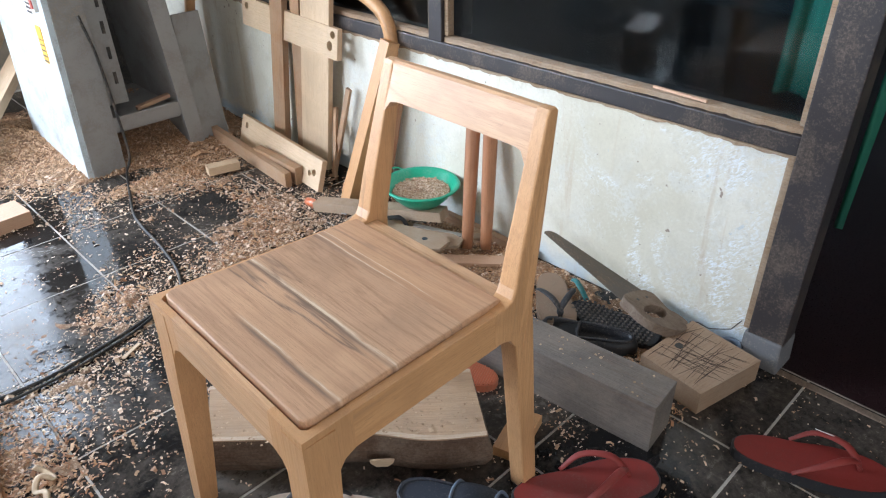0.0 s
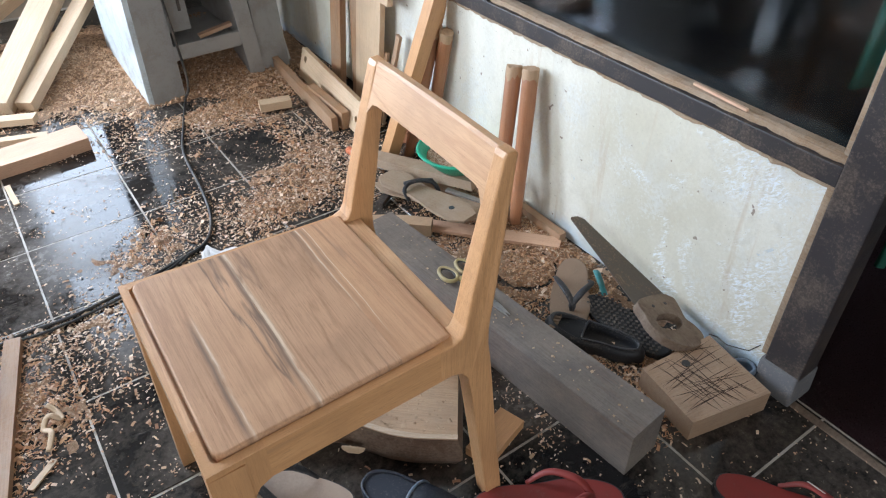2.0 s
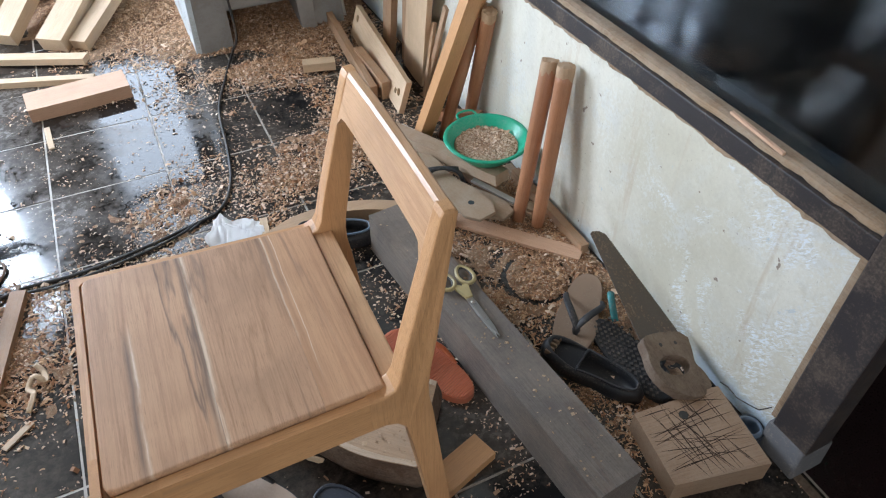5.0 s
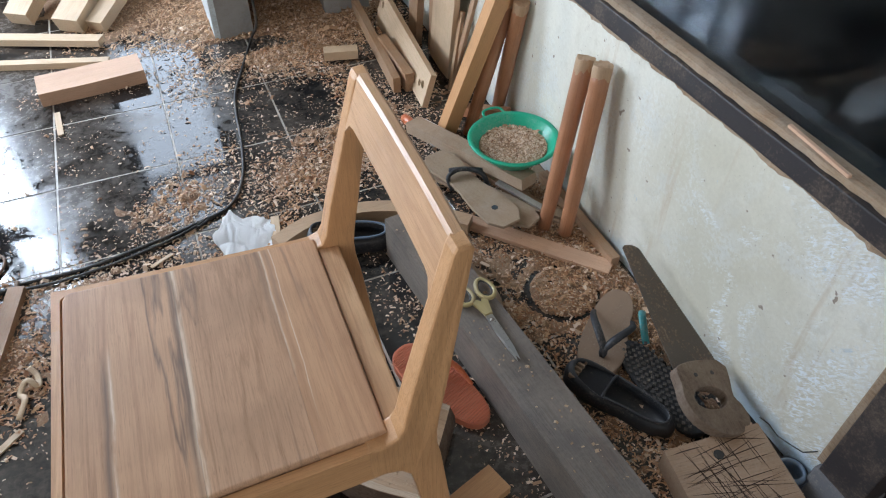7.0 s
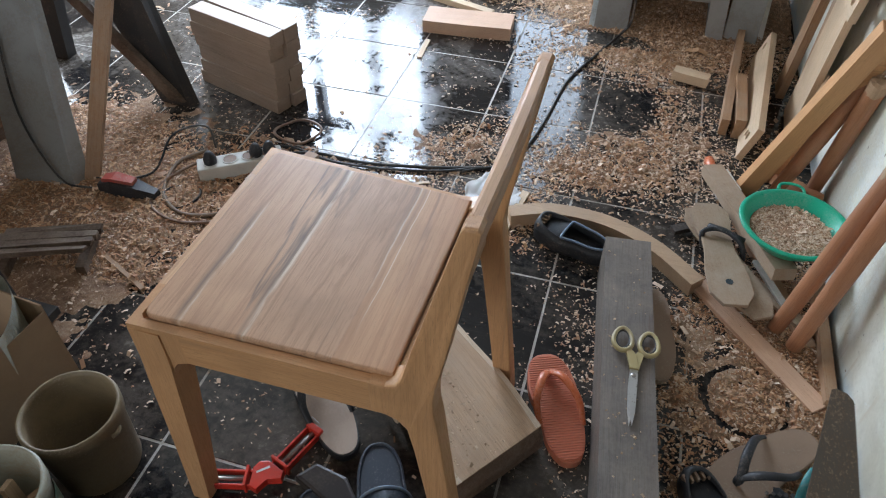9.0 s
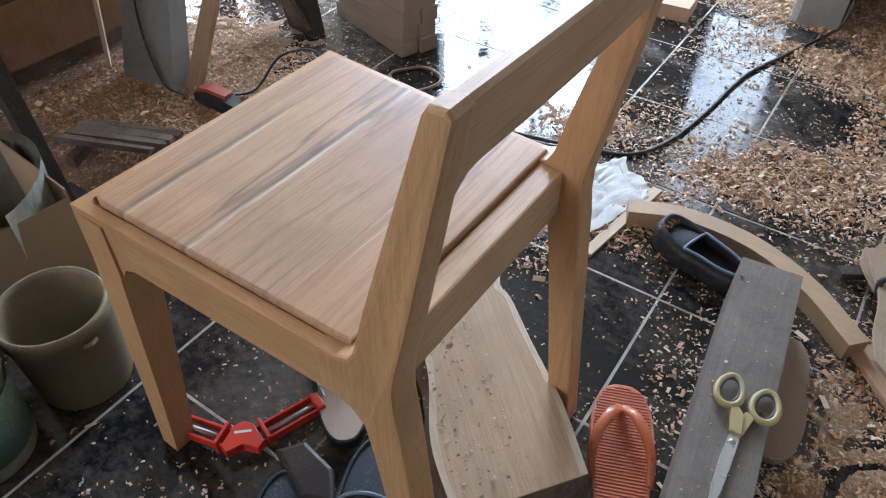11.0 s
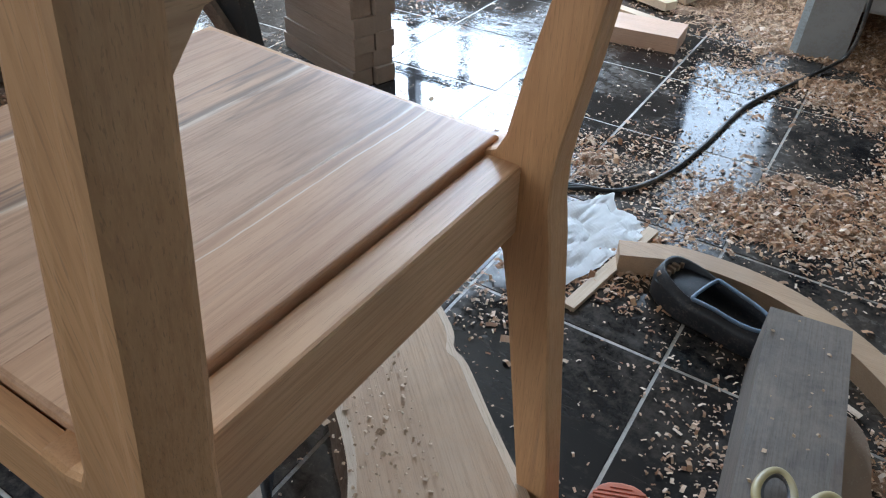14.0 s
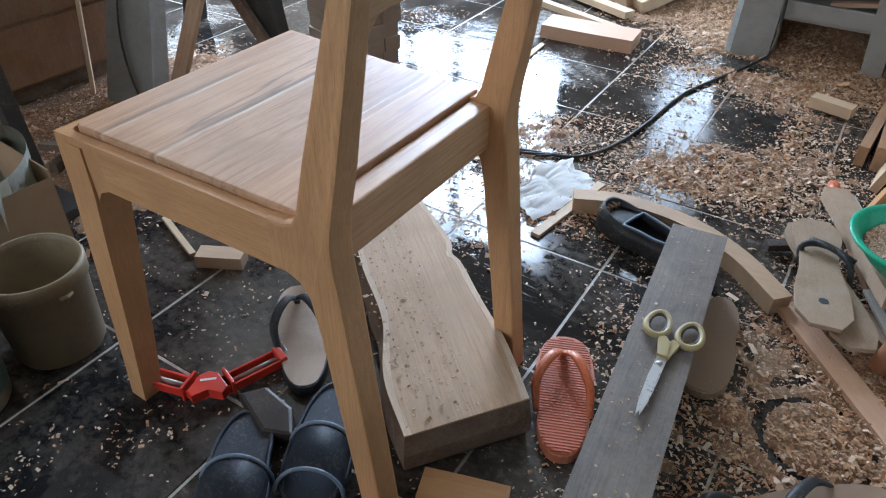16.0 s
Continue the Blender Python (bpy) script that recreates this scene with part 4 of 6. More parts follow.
template_board("pattern_board", 0.565, 0.105, 0.018, [(0.525, 0.0, 0.012), (0.500, -0.008, 0.010), (0.04, 0.02, 0.012)], "flat pattern board with drilled holes standing on its edge", along((1.241, 2.331, 0.052), (1.190, 1.773, 0.052), (-0.96, 0, 0.28)), M["pale"])
template_board("pattern_board", 0.56, 0.095, 0.018, [(0.52, -0.01, 0.015), (0.535, 0.026, 0.012), (0.03, 0.02, 0.012)], "flat pattern board with drilled holes fixed across upright boards", along((1.322, 2.336, 0.470), (1.308, 1.788, 0.452), (-0.99, 0, 0.1)), M["pale"])
stick("upright_board", (1.298, 2.161, 0.0), (1.326, 2.046, 0.95), 0.070, 0.022, M["offcut"], "brown board leaning upright on the wall", "board", up=(-1, 0, 0.1))
stick("upright_board", (1.310, 1.972, 0.0), (1.326, 1.857, 0.85), 0.150, 0.018, M["pale"], "wide pale board leaning upright on the wall", "board", up=(-1, 0, 0.1))
stick("upright_board", (1.326, 2.066, 0.0), (1.326, 1.976, 0.90), 0.05, 0.02, M["offcut"], "brown board leaning upright on the wall", "board", up=(-1, 0, 0.1))
stick("thin_lath", (1.299, 1.863, 0.0), (1.326, 1.778, 0.310), 0.020, 0.010, M["offcut"], "thin brown lath leaning on the wall", "lath", up=(-1, 0, 0.1))
stick("thin_lath", (1.279, 1.834, 0.0), (1.326, 1.857, 0.23), 0.016, 0.010, M["offcut"], "thin brown lath leaning on the wall", "lath", up=(-1, 0, 0.1))
stick("squared_leg", (1.193, 1.632, 0.0), (1.326, 1.549, 0.50), 0.040, 0.040, M["teak_x"], "squared wooden leg leaning on the wall", "leg blank", up=(-1, 0, 0.4), bevel=0.003)


def bent_arch():
    """A steam-bent bow: a straight foot that rises and curves over."""
    pts = spline([(1.234, 1.715, 0.0), (1.282, 1.645, 0.22), (1.318, 1.575, 0.42), (1.326, 1.568, 0.50), (1.326, 1.594, 0.565), (1.326, 1.669, 0.605), (1.326, 1.788, 0.625), (1.326, 2.036, 0.66), (1.326, 2.334, 0.68), (1.326, 2.562, 0.66), (1.319, 2.702, 0.56), (1.299, 2.762, 0.30), (1.290, 2.782, 0.0)], 6)
    return tube(pts, 0.020, 8)


single("bent_bow", bent_arch(), M["teak_x"], "bent wooden bow leaning against the wall", "chair part", smooth=True)


def turned_leg(base, top, r, place_group):
    """A round turned leg with a ragged square tenon end."""
    ln = (Vector(top) - Vector(base)).length
    leg = thing("turned_leg", "reddish turned wooden leg leaning on the wall", "leg blank", along(base, top, (-1, 0, 0.3)), place_group)
    prof = [(0.80 * r, 0.0), (0.86 * r, 0.06), (0.97 * r, 0.5 * ln), (1.02 * r, ln - 0.035), (1.03 * r, ln - 0.008)]
    bm = lathe(prof, 20)
    bmesh.ops.transform(bm, matrix=pose(0, 0, 0, 0, 90, 0), verts=bm.verts[:])
    part("shaft", bm, M["redwood"], leg, smooth=True)
    secs = []
    k = 22
    drop = [random.uniform(-0.010, 0.010) for i in range(k)]
    for at, rad, wild in ((ln - 0.024, 1.035, 1.0), (ln - 0.010, 1.06, 0.4), (ln + 0.002, 1.03, 0.25), (ln + 0.003, 0.6, 0.2)):
        secs.append([(at + wild * drop[i], rad * r * (1 + 0.03 * wild * math.sin(7 * i)) * math.cos(2 * math.pi * i / k), rad * r * math.sin(2 * math.pi * i / k)) for i in range(k)])
    part("rough_end", loft(secs), M["arc"], leg, "rough torn end with bark-like fibres")
    return leg


turned_leg((1.235, 1.178, 0.016), (1.314, 1.229, 0.415), 0.0195, "turned legs")
turned_leg((1.268, 1.138, 0.016), (1.318, 1.173, 0.428), 0.0195, "turned legs")
turned_leg((1.233, 1.611, 0.0), (1.326, 1.589, 0.40), 0.0195, "turned legs")
turned_leg((1.322, 1.629, 0.0), (1.326, 1.534, 0.40), 0.0195, "turned legs")

# sticks along the foot of the wall
stick("square_stick", (1.098, 1.683, 0.004), (1.235, 1.265, 0.072), 0.048, 0.030, M["mdf"], "dusty squared stick on the floor", "stick")
stick("square_stick", (1.326, 1.350, 0.0), (1.326, 1.013, 0.0), 0.022, 0.03, M["offcut"], "dusty stick along the foot of the wall", "stick")
stick("square_stick", (1.326, 1.391, 0.0), (1.326, 1.073, 0.0), 0.022, 0.018, M["mdf"], "dusty stick along the foot of the wall", "stick")
stick("square_stick", (1.167, 1.513, 0.0), (1.301, 1.153, 0.0), 0.030, 0.014, M["offcut"], "dusty stick on the floor", "stick")
stick("square_stick", (1.248, 1.710, 0.0), (1.326, 1.550, 0.06), 0.03, 0.03, M["redwood"], "short reddish stick by the wall", "stick")
stick("slotted_lath", (1.170, 1.324, 0.014), (1.307, 1.183, 0.014), 0.030, 0.008, M["mdf"], "dusty lath with a slot", "lath")


def dog_bone(ln, w, waist):
    """A flat saw-handle pattern with a narrow waist and clipped ends."""
    pts = []
    for s in [i / 10 for i in range(11)]:
        k = 1 - (1 - waist) * math.sin(math.pi * min(1, max(0, (s - 0.12) / 0.62))) ** 2
        pts.append((s * ln, w / 2 * k * (0.55 if s in (0.0, 1.0) else 1)))
    return pts + [(x, -y) for x, y in pts[::-1]]


def pattern(place, ln, w, waist, label):
    t = thing("handle_pattern", label, "template", place)
    part("plate", prism(dog_bone(ln, w, waist), 0, 0.008, None, 0.0012), M["mdf"], t)
    part("bored_hole", prism([(ln * 0.80 + 0.008 * math.cos(a), 0.008 * math.sin(a)) for a in [i * math.pi / 7 for i in range(14)]], 0.004, 0.0086), M["dark"], t, "small round hole")
    return t


pattern(along((1.079, 1.493, 0.050), (1.145, 1.174, 0.056)), 0.325, 0.088, 0.72, "dusty wooden handle pattern lying on sticks")
pattern(along((1.054, 1.488, 0.036), (1.199, 1.183, 0.040)), 0.35, 0.075, 0.8, "dusty wooden pattern lying beneath another")
band = thing("rubber_band", "black rubber band tied round the patterns", "band", pose(0.015, -0.037, 0.006))
part("loop", tube(spline([(1.063, 1.400, 0.03), (1.058, 1.415, 0.062), (1.097, 1.425, 0.068), (1.137, 1.394, 0.066), (1.151, 1.379, 0.03)], 6), 0.006, 6), M["black_rubber"], band, smooth=True)
part("tail", tube(spline([(1.068, 1.435, 0.066), (1.097, 1.420, 0.072), (1.147, 1.409, 0.062)], 6), 0.008, 6, flat=0.5), M["black_rubber"], band, smooth=True)
stick("iron_bar", (1.014, 1.421, 0.008), (1.083, 1.465, 0.010), 0.022, 0.014, M["iron"], "short black iron bar", "bar")

file_tool = thing("file", "file with an orange handle lying on the floor", "file", along((1.089, 1.738, 0.014), (1.105, 1.628, 0.02)))
bm = lathe([(0.006, 0.0), (0.013, 0.006), (0.014, 0.03), (0.011, 0.06), (0.009, 0.072)], 14)
bmesh.ops.transform(bm, matrix=pose(0, 0, 0, 0, 90, 0), verts=bm.verts[:])
part("handle", bm, M["orange_strap"], file_tool, "orange handle", smooth=True)
stick("white_tube", (1.128, 1.682, 0.012), (1.158, 1.592, 0.022), 0.016, 0.016, M["white_plastic"], "white plastic tube end", "tube")
stick("white_lath", (1.195, 1.353, 0.03), (1.265, 1.218, 0.02), 0.016, 0.006, M["white_plastic"], "pale thin lath under the bowl", "lath")
part("blade", box((0.070, -0.006, -0.002), (0.18, 0.006, 0.002), 0.001), M["steel"], file_tool)

# ---- the bowl ----
bowl = thing("basin", "green plastic basin half full of sawdust", "basin", pose(1.238, 1.362, 0.092) @ Matrix.Diagonal((0.93, 0.93, 0.66, 1.0)))
part("shell", lathe([(0.052, 0.0), (0.062, 0.002), (0.086, 0.035), (0.105, 0.070), (0.111, 0.080), (0.118, 0.081), (0.121, 0.086), (0.119, 0.091), (0.112, 0.092), (0.106, 0.086), (0.084, 0.040), (0.060, 0.010), (0.01, 0.008)], 48, 0.0008), M["bowl"], bowl, smooth=True)
bm = bmesh.new()
rings = []
for r in range(9):
    rad = 0.091 * r / 8
    ring_v = [bm.verts.new((rad * math.cos(a), rad * math.sin(a), 0.050 + 0.010 * math.exp(-((rad * math.cos(a) + 0.02) ** 2 + (rad * math.sin(a)) ** 2) / 0.004) + 0.004 * noise.noise((40 * rad * math.cos(a), 40 * rad * math.sin(a), 2)))) for a in [2 * math.pi * j / 30 for j in range(30)]] if r else [bm.verts.new((0, 0, 0.062))]
    rings.append(ring_v)
for j in range(30):
    bm.faces.new((rings[0][0], rings[1][j], rings[1][(j + 1) % 30]))
for a, b in zip(rings[1:], rings[2:]):
    for j in range(30):
        bm.faces.new((a[j], b[j], b[(j + 1) % 30], a[(j + 1) % 30]))
part("sawdust_fill", bm, M["sawdust"], bowl, "heap of pale sawdust in the basin", smooth=True)
part("lip_loop", tube(spline([(-0.03, 0.118, 0.084), (-0.024, 0.136, 0.090), (0.0, 0.142, 0.092), (0.024, 0.136, 0.090), (0.03, 0.118, 0.084)], 5), 0.004, 8), M["bowl"], bowl, smooth=True)

# ---- footwear ----
M["tread"] = paint("dusty_black_tread", (0.075, 0.068, 0.062), 0.6, dust=0.4)


def sole_outline(ln, w, n=40):
    """A foot-shaped outline, toe at +x."""
    pts = []
    for i in range(n):
        a = 2 * math.pi * i / n
        x = ln / 2 * math.cos(a)
        k = 1.0 + 0.13 * math.cos(a) - 0.16 * math.exp(-((x / ln + 0.08) / 0.16) ** 2) * (1 if math.sin(a) > 0 else 0.35)
        s = math.sin(a)
        pts.append((x, w / 2 * k * math.copysign(abs(s) ** 0.72, s)))
    return pts


def flip_flop(place, ln, w, thick, sole, insole, strap, label, ribs=0, mark=False, strap_label="", lift=0.036):
    """A thong sandal: sole, thin insole, thong post and two strap arms."""
    t = thing("flip_flop", label, "sandal", place)
    out = sole_outline(ln, w)
    part("sole", prism(out, 0.0, thick, None, 0.002), M[sole], t, smooth=False)
    inner = [(x * 0.97, y * 0.955) for x, y in out]
    part("insole", prism(inner, thick, thick + 0.0012), M[insole], t)
    if ribs:
        bm = bmesh.new()
        for i in range(ribs):
            x = -ln / 2 * 0.93 + ln * 0.93 * i / (ribs - 1)
            half = max(abs(y) for xx, y in inner if abs(xx - x) < 0.012) * 0.94 if abs(x) < ln * 0.46 else 0.012
            add_box(bm, (x - 0.0014, -half, thick + 0.0008), (x + 0.0014, half, thick + 0.0032))
        part("ribs", bm, M[insole], t, "raised cross ribs")
    tx, ty = ln * 0.29, 0.004
    if not strap:
        return t
    for s in (1, -1):
        pts = spline([(tx, ty, thick + 0.002), (tx - 0.006, ty, thick + 0.018), (tx - 0.03, ty + s * w * 0.20, thick + lift), (tx - 0.075, ty + s * w * 0.42, thick + lift * 0.75), (tx - 0.115, s * w * 0.425, thick + 0.0)], 6)
        k = len(pts)
        part("strap", tube(pts, [0.003 + 0.0055 * math.sin(math.pi * min(1, 0.15 + 0.8 * i / k)) for i in range(k)], 8, flat=0.45), M[strap], t, strap_label, smooth=True)
    if mark:
        side = 1
        bm = box((-0.016, -0.004, -0.0006), (0.016, 0.004, 0.0006), 0.0)
        m = part("lettering_bar", bm, M["white_ink"], t, "plain white bar of lettering")
        m.matrix_basis = along((tx - 0.062, ty + w * 0.375, thick + lift * 0.80 + 0.008), (tx - 0.030, ty + w * 0.22, thick + lift + 0.006), (0.2, 0.5, 0.6))
    return t


def facing(x, y, dx, dy, z=0.0, lean=0.0):
    return pose(x, y, z, 0, 0, math.degrees(math.atan2(dy, dx))) @ pose(0, 0, 0, lean, 0, 0)


flip_flop(facing(0.838, 0.865, -0.085, 0.205), 0.238, 0.092, 0.018, "orange_rubber", "orange_rubber", "orange_strap", "coral rubber flip-flop with ribbed sole", ribs=44, strap_label="glossy orange strap")
flip_flop(facing(1.121, 0.199, 0.43, -0.90), 0.275, 0.102, 0.022, "black_rubber", "red_rubber", "red_rubber", "dark red flip-flop with white lettering on its strap", mark=True)
flip_flop(facing(0.786, 0.459, 0.84, -0.54), 0.275, 0.102, 0.022, "black_rubber", "red_rubber", "red_rubber", "dark red flip-flop beside the chair leg", mark=False)
flip_flop(facing(0.422, 0.746, -0.60, 0.62), 0.245, 0.090, 0.020, "black_rubber", "beige_foam", "black_rubber", "black flip-flop with worn beige insole under the chair")
flip_flop(facing(1.204, 0.849, -0.64, -0.62), 0.245, 0.095, 0.018, "tan_rubber", "tan_rubber", "black_rubber", "dusty tan flip-flop with black straps")
flip_flop(facing(0.998, 1.100, 0.10, -1.0), 0.245, 0.085, 0.014, "tan_rubber", "tan_rubber", "", "dusty tan sandal sole lying beside the beam")
mesh_sole = flip_flop(facing(1.229, 0.697, 0.10, -1.0, 0.004, 8), 0.235, 0.085, 0.014, "black_rubber", "black_rubber", "", "dark sandal sole with raised diamond tread under the saw")
bm = bmesh.new()
for i in range(18):
    for j in range(7):
        x, y = -0.10 + 0.0115 * i, -0.030 + 0.010 * j + (0.005 if i % 2 else 0)
        add_prism(bm, [(x - 0.0045, y), (x, y - 0.004), (x + 0.0045, y), (x, y + 0.004)], 0.0150, 0.0175)
part("tread", bm, M["tread"], mesh_sole, "dusty raised diamonds")


def slide(place, ln, w, label, sole="blue_rubber", band="blue_rubber", edge="blue_edge"):
    """A slide: thick dished sole with a broad band over the instep."""
    t = thing("slide_sandal", label, "sandal", place)
    out = sole_outline(ln, w)
    part("sole", prism(out, 0.0, 0.022, None, 0.003), M[sole], t)
    part("rim", tube([(x * 0.975, y * 0.97, 0.023) for x, y in out], 0.0032, 6, closed=True), M[sole], t, smooth=True)
    bm = bmesh.new()
    rows = []
    for i in range(7):
        x = 0.005 + 0.075 * i / 6
        row = []
        for j in range(15):
            a = math.pi * j / 14
            hgt = 0.040 + 0.010 * math.sin(math.pi * i / 6)
            row.append(bm.verts.new((x - 0.012 * math.sin(a), w * 0.5 * math.cos(a), 0.012 + hgt * math.sin(a))))
        rows.append(row)
    for a, b in zip(rows, rows[1:]):
        for j in range(14):
            bm.faces.new((a[j], a[j + 1], b[j + 1], b[j]))
    bmesh.ops.solidify(bm, geom=bm.faces[:], thickness=0.004)
    part("band", bm, M[band], t, smooth=True)
    for k in (0, 6):
        x = 0.005 + 0.075 * k / 6
        part("band_edge", tube([(x - 0.012 * math.sin(a), w * 0.5 * math.cos(a), 0.014 + 0.040 * math.sin(a)) for a in [math.pi * j / 14 for j in range(15)]], 0.003, 6), M[edge], t, "slate-blue worn edge", smooth=True)
    return t


slide(facing(0.594, 0.596, 0.42, -0.85), 0.215, 0.092, "dark blue rubber slide sandal under the chair")
slide(facing(0.532, 0.492, 0.55, -0.83), 0.215, 0.095, "dark blue rubber slide sandal on the floor")


def clog(place, ln, w, h, label, rim):
    """A rubber clog: a hollow shoe with a rounded toe and toe slots."""
    t = thing("rubber_clog", label, "shoe", place)
    out = sole_outline(ln, w, 36)
    bm = bmesh.new()
    rings = []
    for z, k in ((0.0, 0.93), (0.006, 1.0), (h * 0.55, 1.0), (h, 0.90), (h - 0.002, 0.84), (h * 0.5, 0.88), (0.008, 0.84)):
        rings.append([bm.verts.new((x * k, y * k, z + (0.018 * max(0, x / ln * 2 - 0.2) if z > 0.4 * h else 0))) for x, y in out])
    for a, b in zip(rings, rings[1:]):
        for j in range(36):
            bm.faces.new((a[j], a[(j + 1) % 36], b[(j + 1) % 36], b[j]))
    bm.faces.new(rings[0][::-1])
    bm.faces.new(rings[-1])
    part("body", bm, M["black_rubber"], t, smooth=True)
    bm = bmesh.new()
    n = 12
    rows = []
    for i in range(7):
        x = ln * (0.10 + 0.33 * i / 6)
        wid = max(abs(y) for xx, y in out if abs(xx - x) < 0.014) * 0.93
        rows.append([bm.verts.new((x, wid * math.cos(math.pi * j / n), h * 0.8 + 0.012 * math.sin(math.pi * j / n) * (1 - 0.7 * i / 6))) for j in range(n + 1)])
    for a, b in zip(rows, rows[1:]):
        for j in range(n):
            bm.faces.new((a[j], a[j + 1], b[j + 1], b[j]))
    bmesh.ops.solidify(bm, geom=bm.faces[:], thickness=0.003)
    part("toe_cap", bm, M["black_rubber"], t, smooth=True)
    part("collar", tube([(x * 0.87 if x < 0.1 * ln else ln * 0.087 + (x - ln * 0.1) * 0.05, y * 0.87, h + 0.001) for x, y in out], 0.003, 6, closed=True), M[rim], t, smooth=True)
    for j in range(5):
        part("toe_slot", box((ln * 0.36, -0.024 + 0.011 * j, h * 0.80 + 0.004), (ln * 0.43, -0.019 + 0.011 * j, h * 0.80 + 0.0145), 0.001), M["tan_rubber"], t, "dusty toe slot")
    return t


clog(facing(1.132, 0.701, -0.50, 0.86), 0.225, 0.070, 0.040, "black rubber clog full of dust beside the beam", "black_rubber")
clog(facing(0.796, 1.309, -0.93, 0.30), 0.195, 0.075, 0.048, "black rubber clog beside the curved rail", "blue_edge")

slipper = thing("slipper", "grey-blue ribbed rubber slipper wedged between block and wall", "slipper", pose(1.318, 0.455, 0.0, 0, 0, 70))
part("shell", lathe([(0.020, 0.0), (0.026, 0.006), (0.027, 0.028), (0.023, 0.040), (0.018, 0.041), (0.021, 0.028), (0.018, 0.008), (0.004, 0.006)], 24, 0.001), M["blue_edge"], slipper, smooth=True)
for z in (0.010, 0.018, 0.026, 0.034):
    part("rib", tube([(0.0272 * math.cos(a), 0.0272 * math.sin(a), z) for a in [i * math.pi / 12 for i in range(24)]], 0.0016, 6, closed=True), M["blue_rubber"], slipper, smooth=True)

# ---- tools ----
single("teal_strap", tube(spline([(1.256, 0.790, 0.018), (1.262, 0.815, 0.040), (1.274, 0.840, 0.046), (1.290, 0.856, 0.030)], 6), 0.008, 8, flat=0.5), M["teal"], "teal rubber strap of a broken sandal under the saw", "strap", smooth=True)
single("plaster_crack", tube([(WALL - 0.0005, 0.565, 0.022), (WALL - 0.0005, 0.545, 0.030), (WALL - 0.0005, 0.520, 0.027), (WALL - 0.0005, 0.492, 0.040), (WALL - 0.0005, 0.470, 0.052), (WALL - 0.0005, 0.452, 0.085)], 0.0012, 5), M["slot"], "thin crack in the plaster near the door post", "crack", kind="structure")
saw = thing("hand_saw", "old rusty hand saw with a dusty wooden handle", "saw", along((1.272, 0.690, 0.078), (1.301, 0.962, 0.130), (0.30, 0, 0.95)) @ Matrix.Scale(1.02, 4))
blade = [(-0.035, -0.052), (0.0, -0.058), (0.26, -0.020), (0.268, -0.008), (0.268, 0.012), (0.262, 0.020), (0.0, 0.050), (-0.035, 0.050)]
part("blade", prism(blade, 0, 0.0014), M["saw_steel"], saw, "rusty steel blade")
bm = bmesh.new()
for i in range(58):
    x = 0.002 + 0.0044 * i
    y = -0.0578 + (x / 0.26) * 0.0378
    add_prism(bm, [(x, y + 0.0006), (x + 0.0022, y - 0.0030), (x + 0.0044, y + 0.0012)], 0, 0.0013)
part("teeth", bm, M["saw_steel"], saw)


def holed(outline, hole, thick):
    bm = bmesh.new()
    edges = []
    for loop in (outline, hole):
        vs = [bm.verts.new((x, y, 0)) for x, y in loop]
        edges += [bm.edges.new((vs[i], vs[(i + 1) % len(vs)])) for i in range(len(vs))]
    bmesh.ops.triangle_fill(bm, edges=edges, use_beauty=True)
    ext = bmesh.ops.extrude_face_region(bm, geom=bm.faces[:])
    bmesh.ops.translate(bm, vec=(0, 0, thick), verts=[v for v in ext["geom"] if isinstance(v, bmesh.types.BMVert)])
    return bm


handle_line = [(v.x, v.y) for v in spline([(-0.008, -0.050, 0), (-0.004, 0.0, 0), (-0.012, 0.050, 0), (-0.045, 0.060, 0), (-0.075, 0.068, 0), (-0.110, 0.060, 0), (-0.140, 0.030, 0), (-0.150, -0.010, 0), (-0.132, -0.050, 0), (-0.100, -0.052, 0), (-0.080, -0.044, 0), (-0.050, -0.056, 0), (-0.024, -0.064, 0)], 3)]
hole_line = [(-0.078 + 0.022 * math.cos(a), 0.010 + 0.038 * math.sin(a)) for a in [i * math.pi / 8 for i in range(16)]]
p = part("handle", soften(holed(handle_line, hole_line, 0.022), 0.002), M["saw_handle"], saw, "dusty wooden handle with a finger hole")
p.location = (0, 0, -0.010)
for y in (-0.022, 0.018):
    part("rivet", prism([(-0.032 + 0.004 * math.cos(a), y + 0.004 * math.sin(a)) for a in [i * math.pi / 6 for i in range(12)]], 0.008, 0.0128), M["iron"], saw)

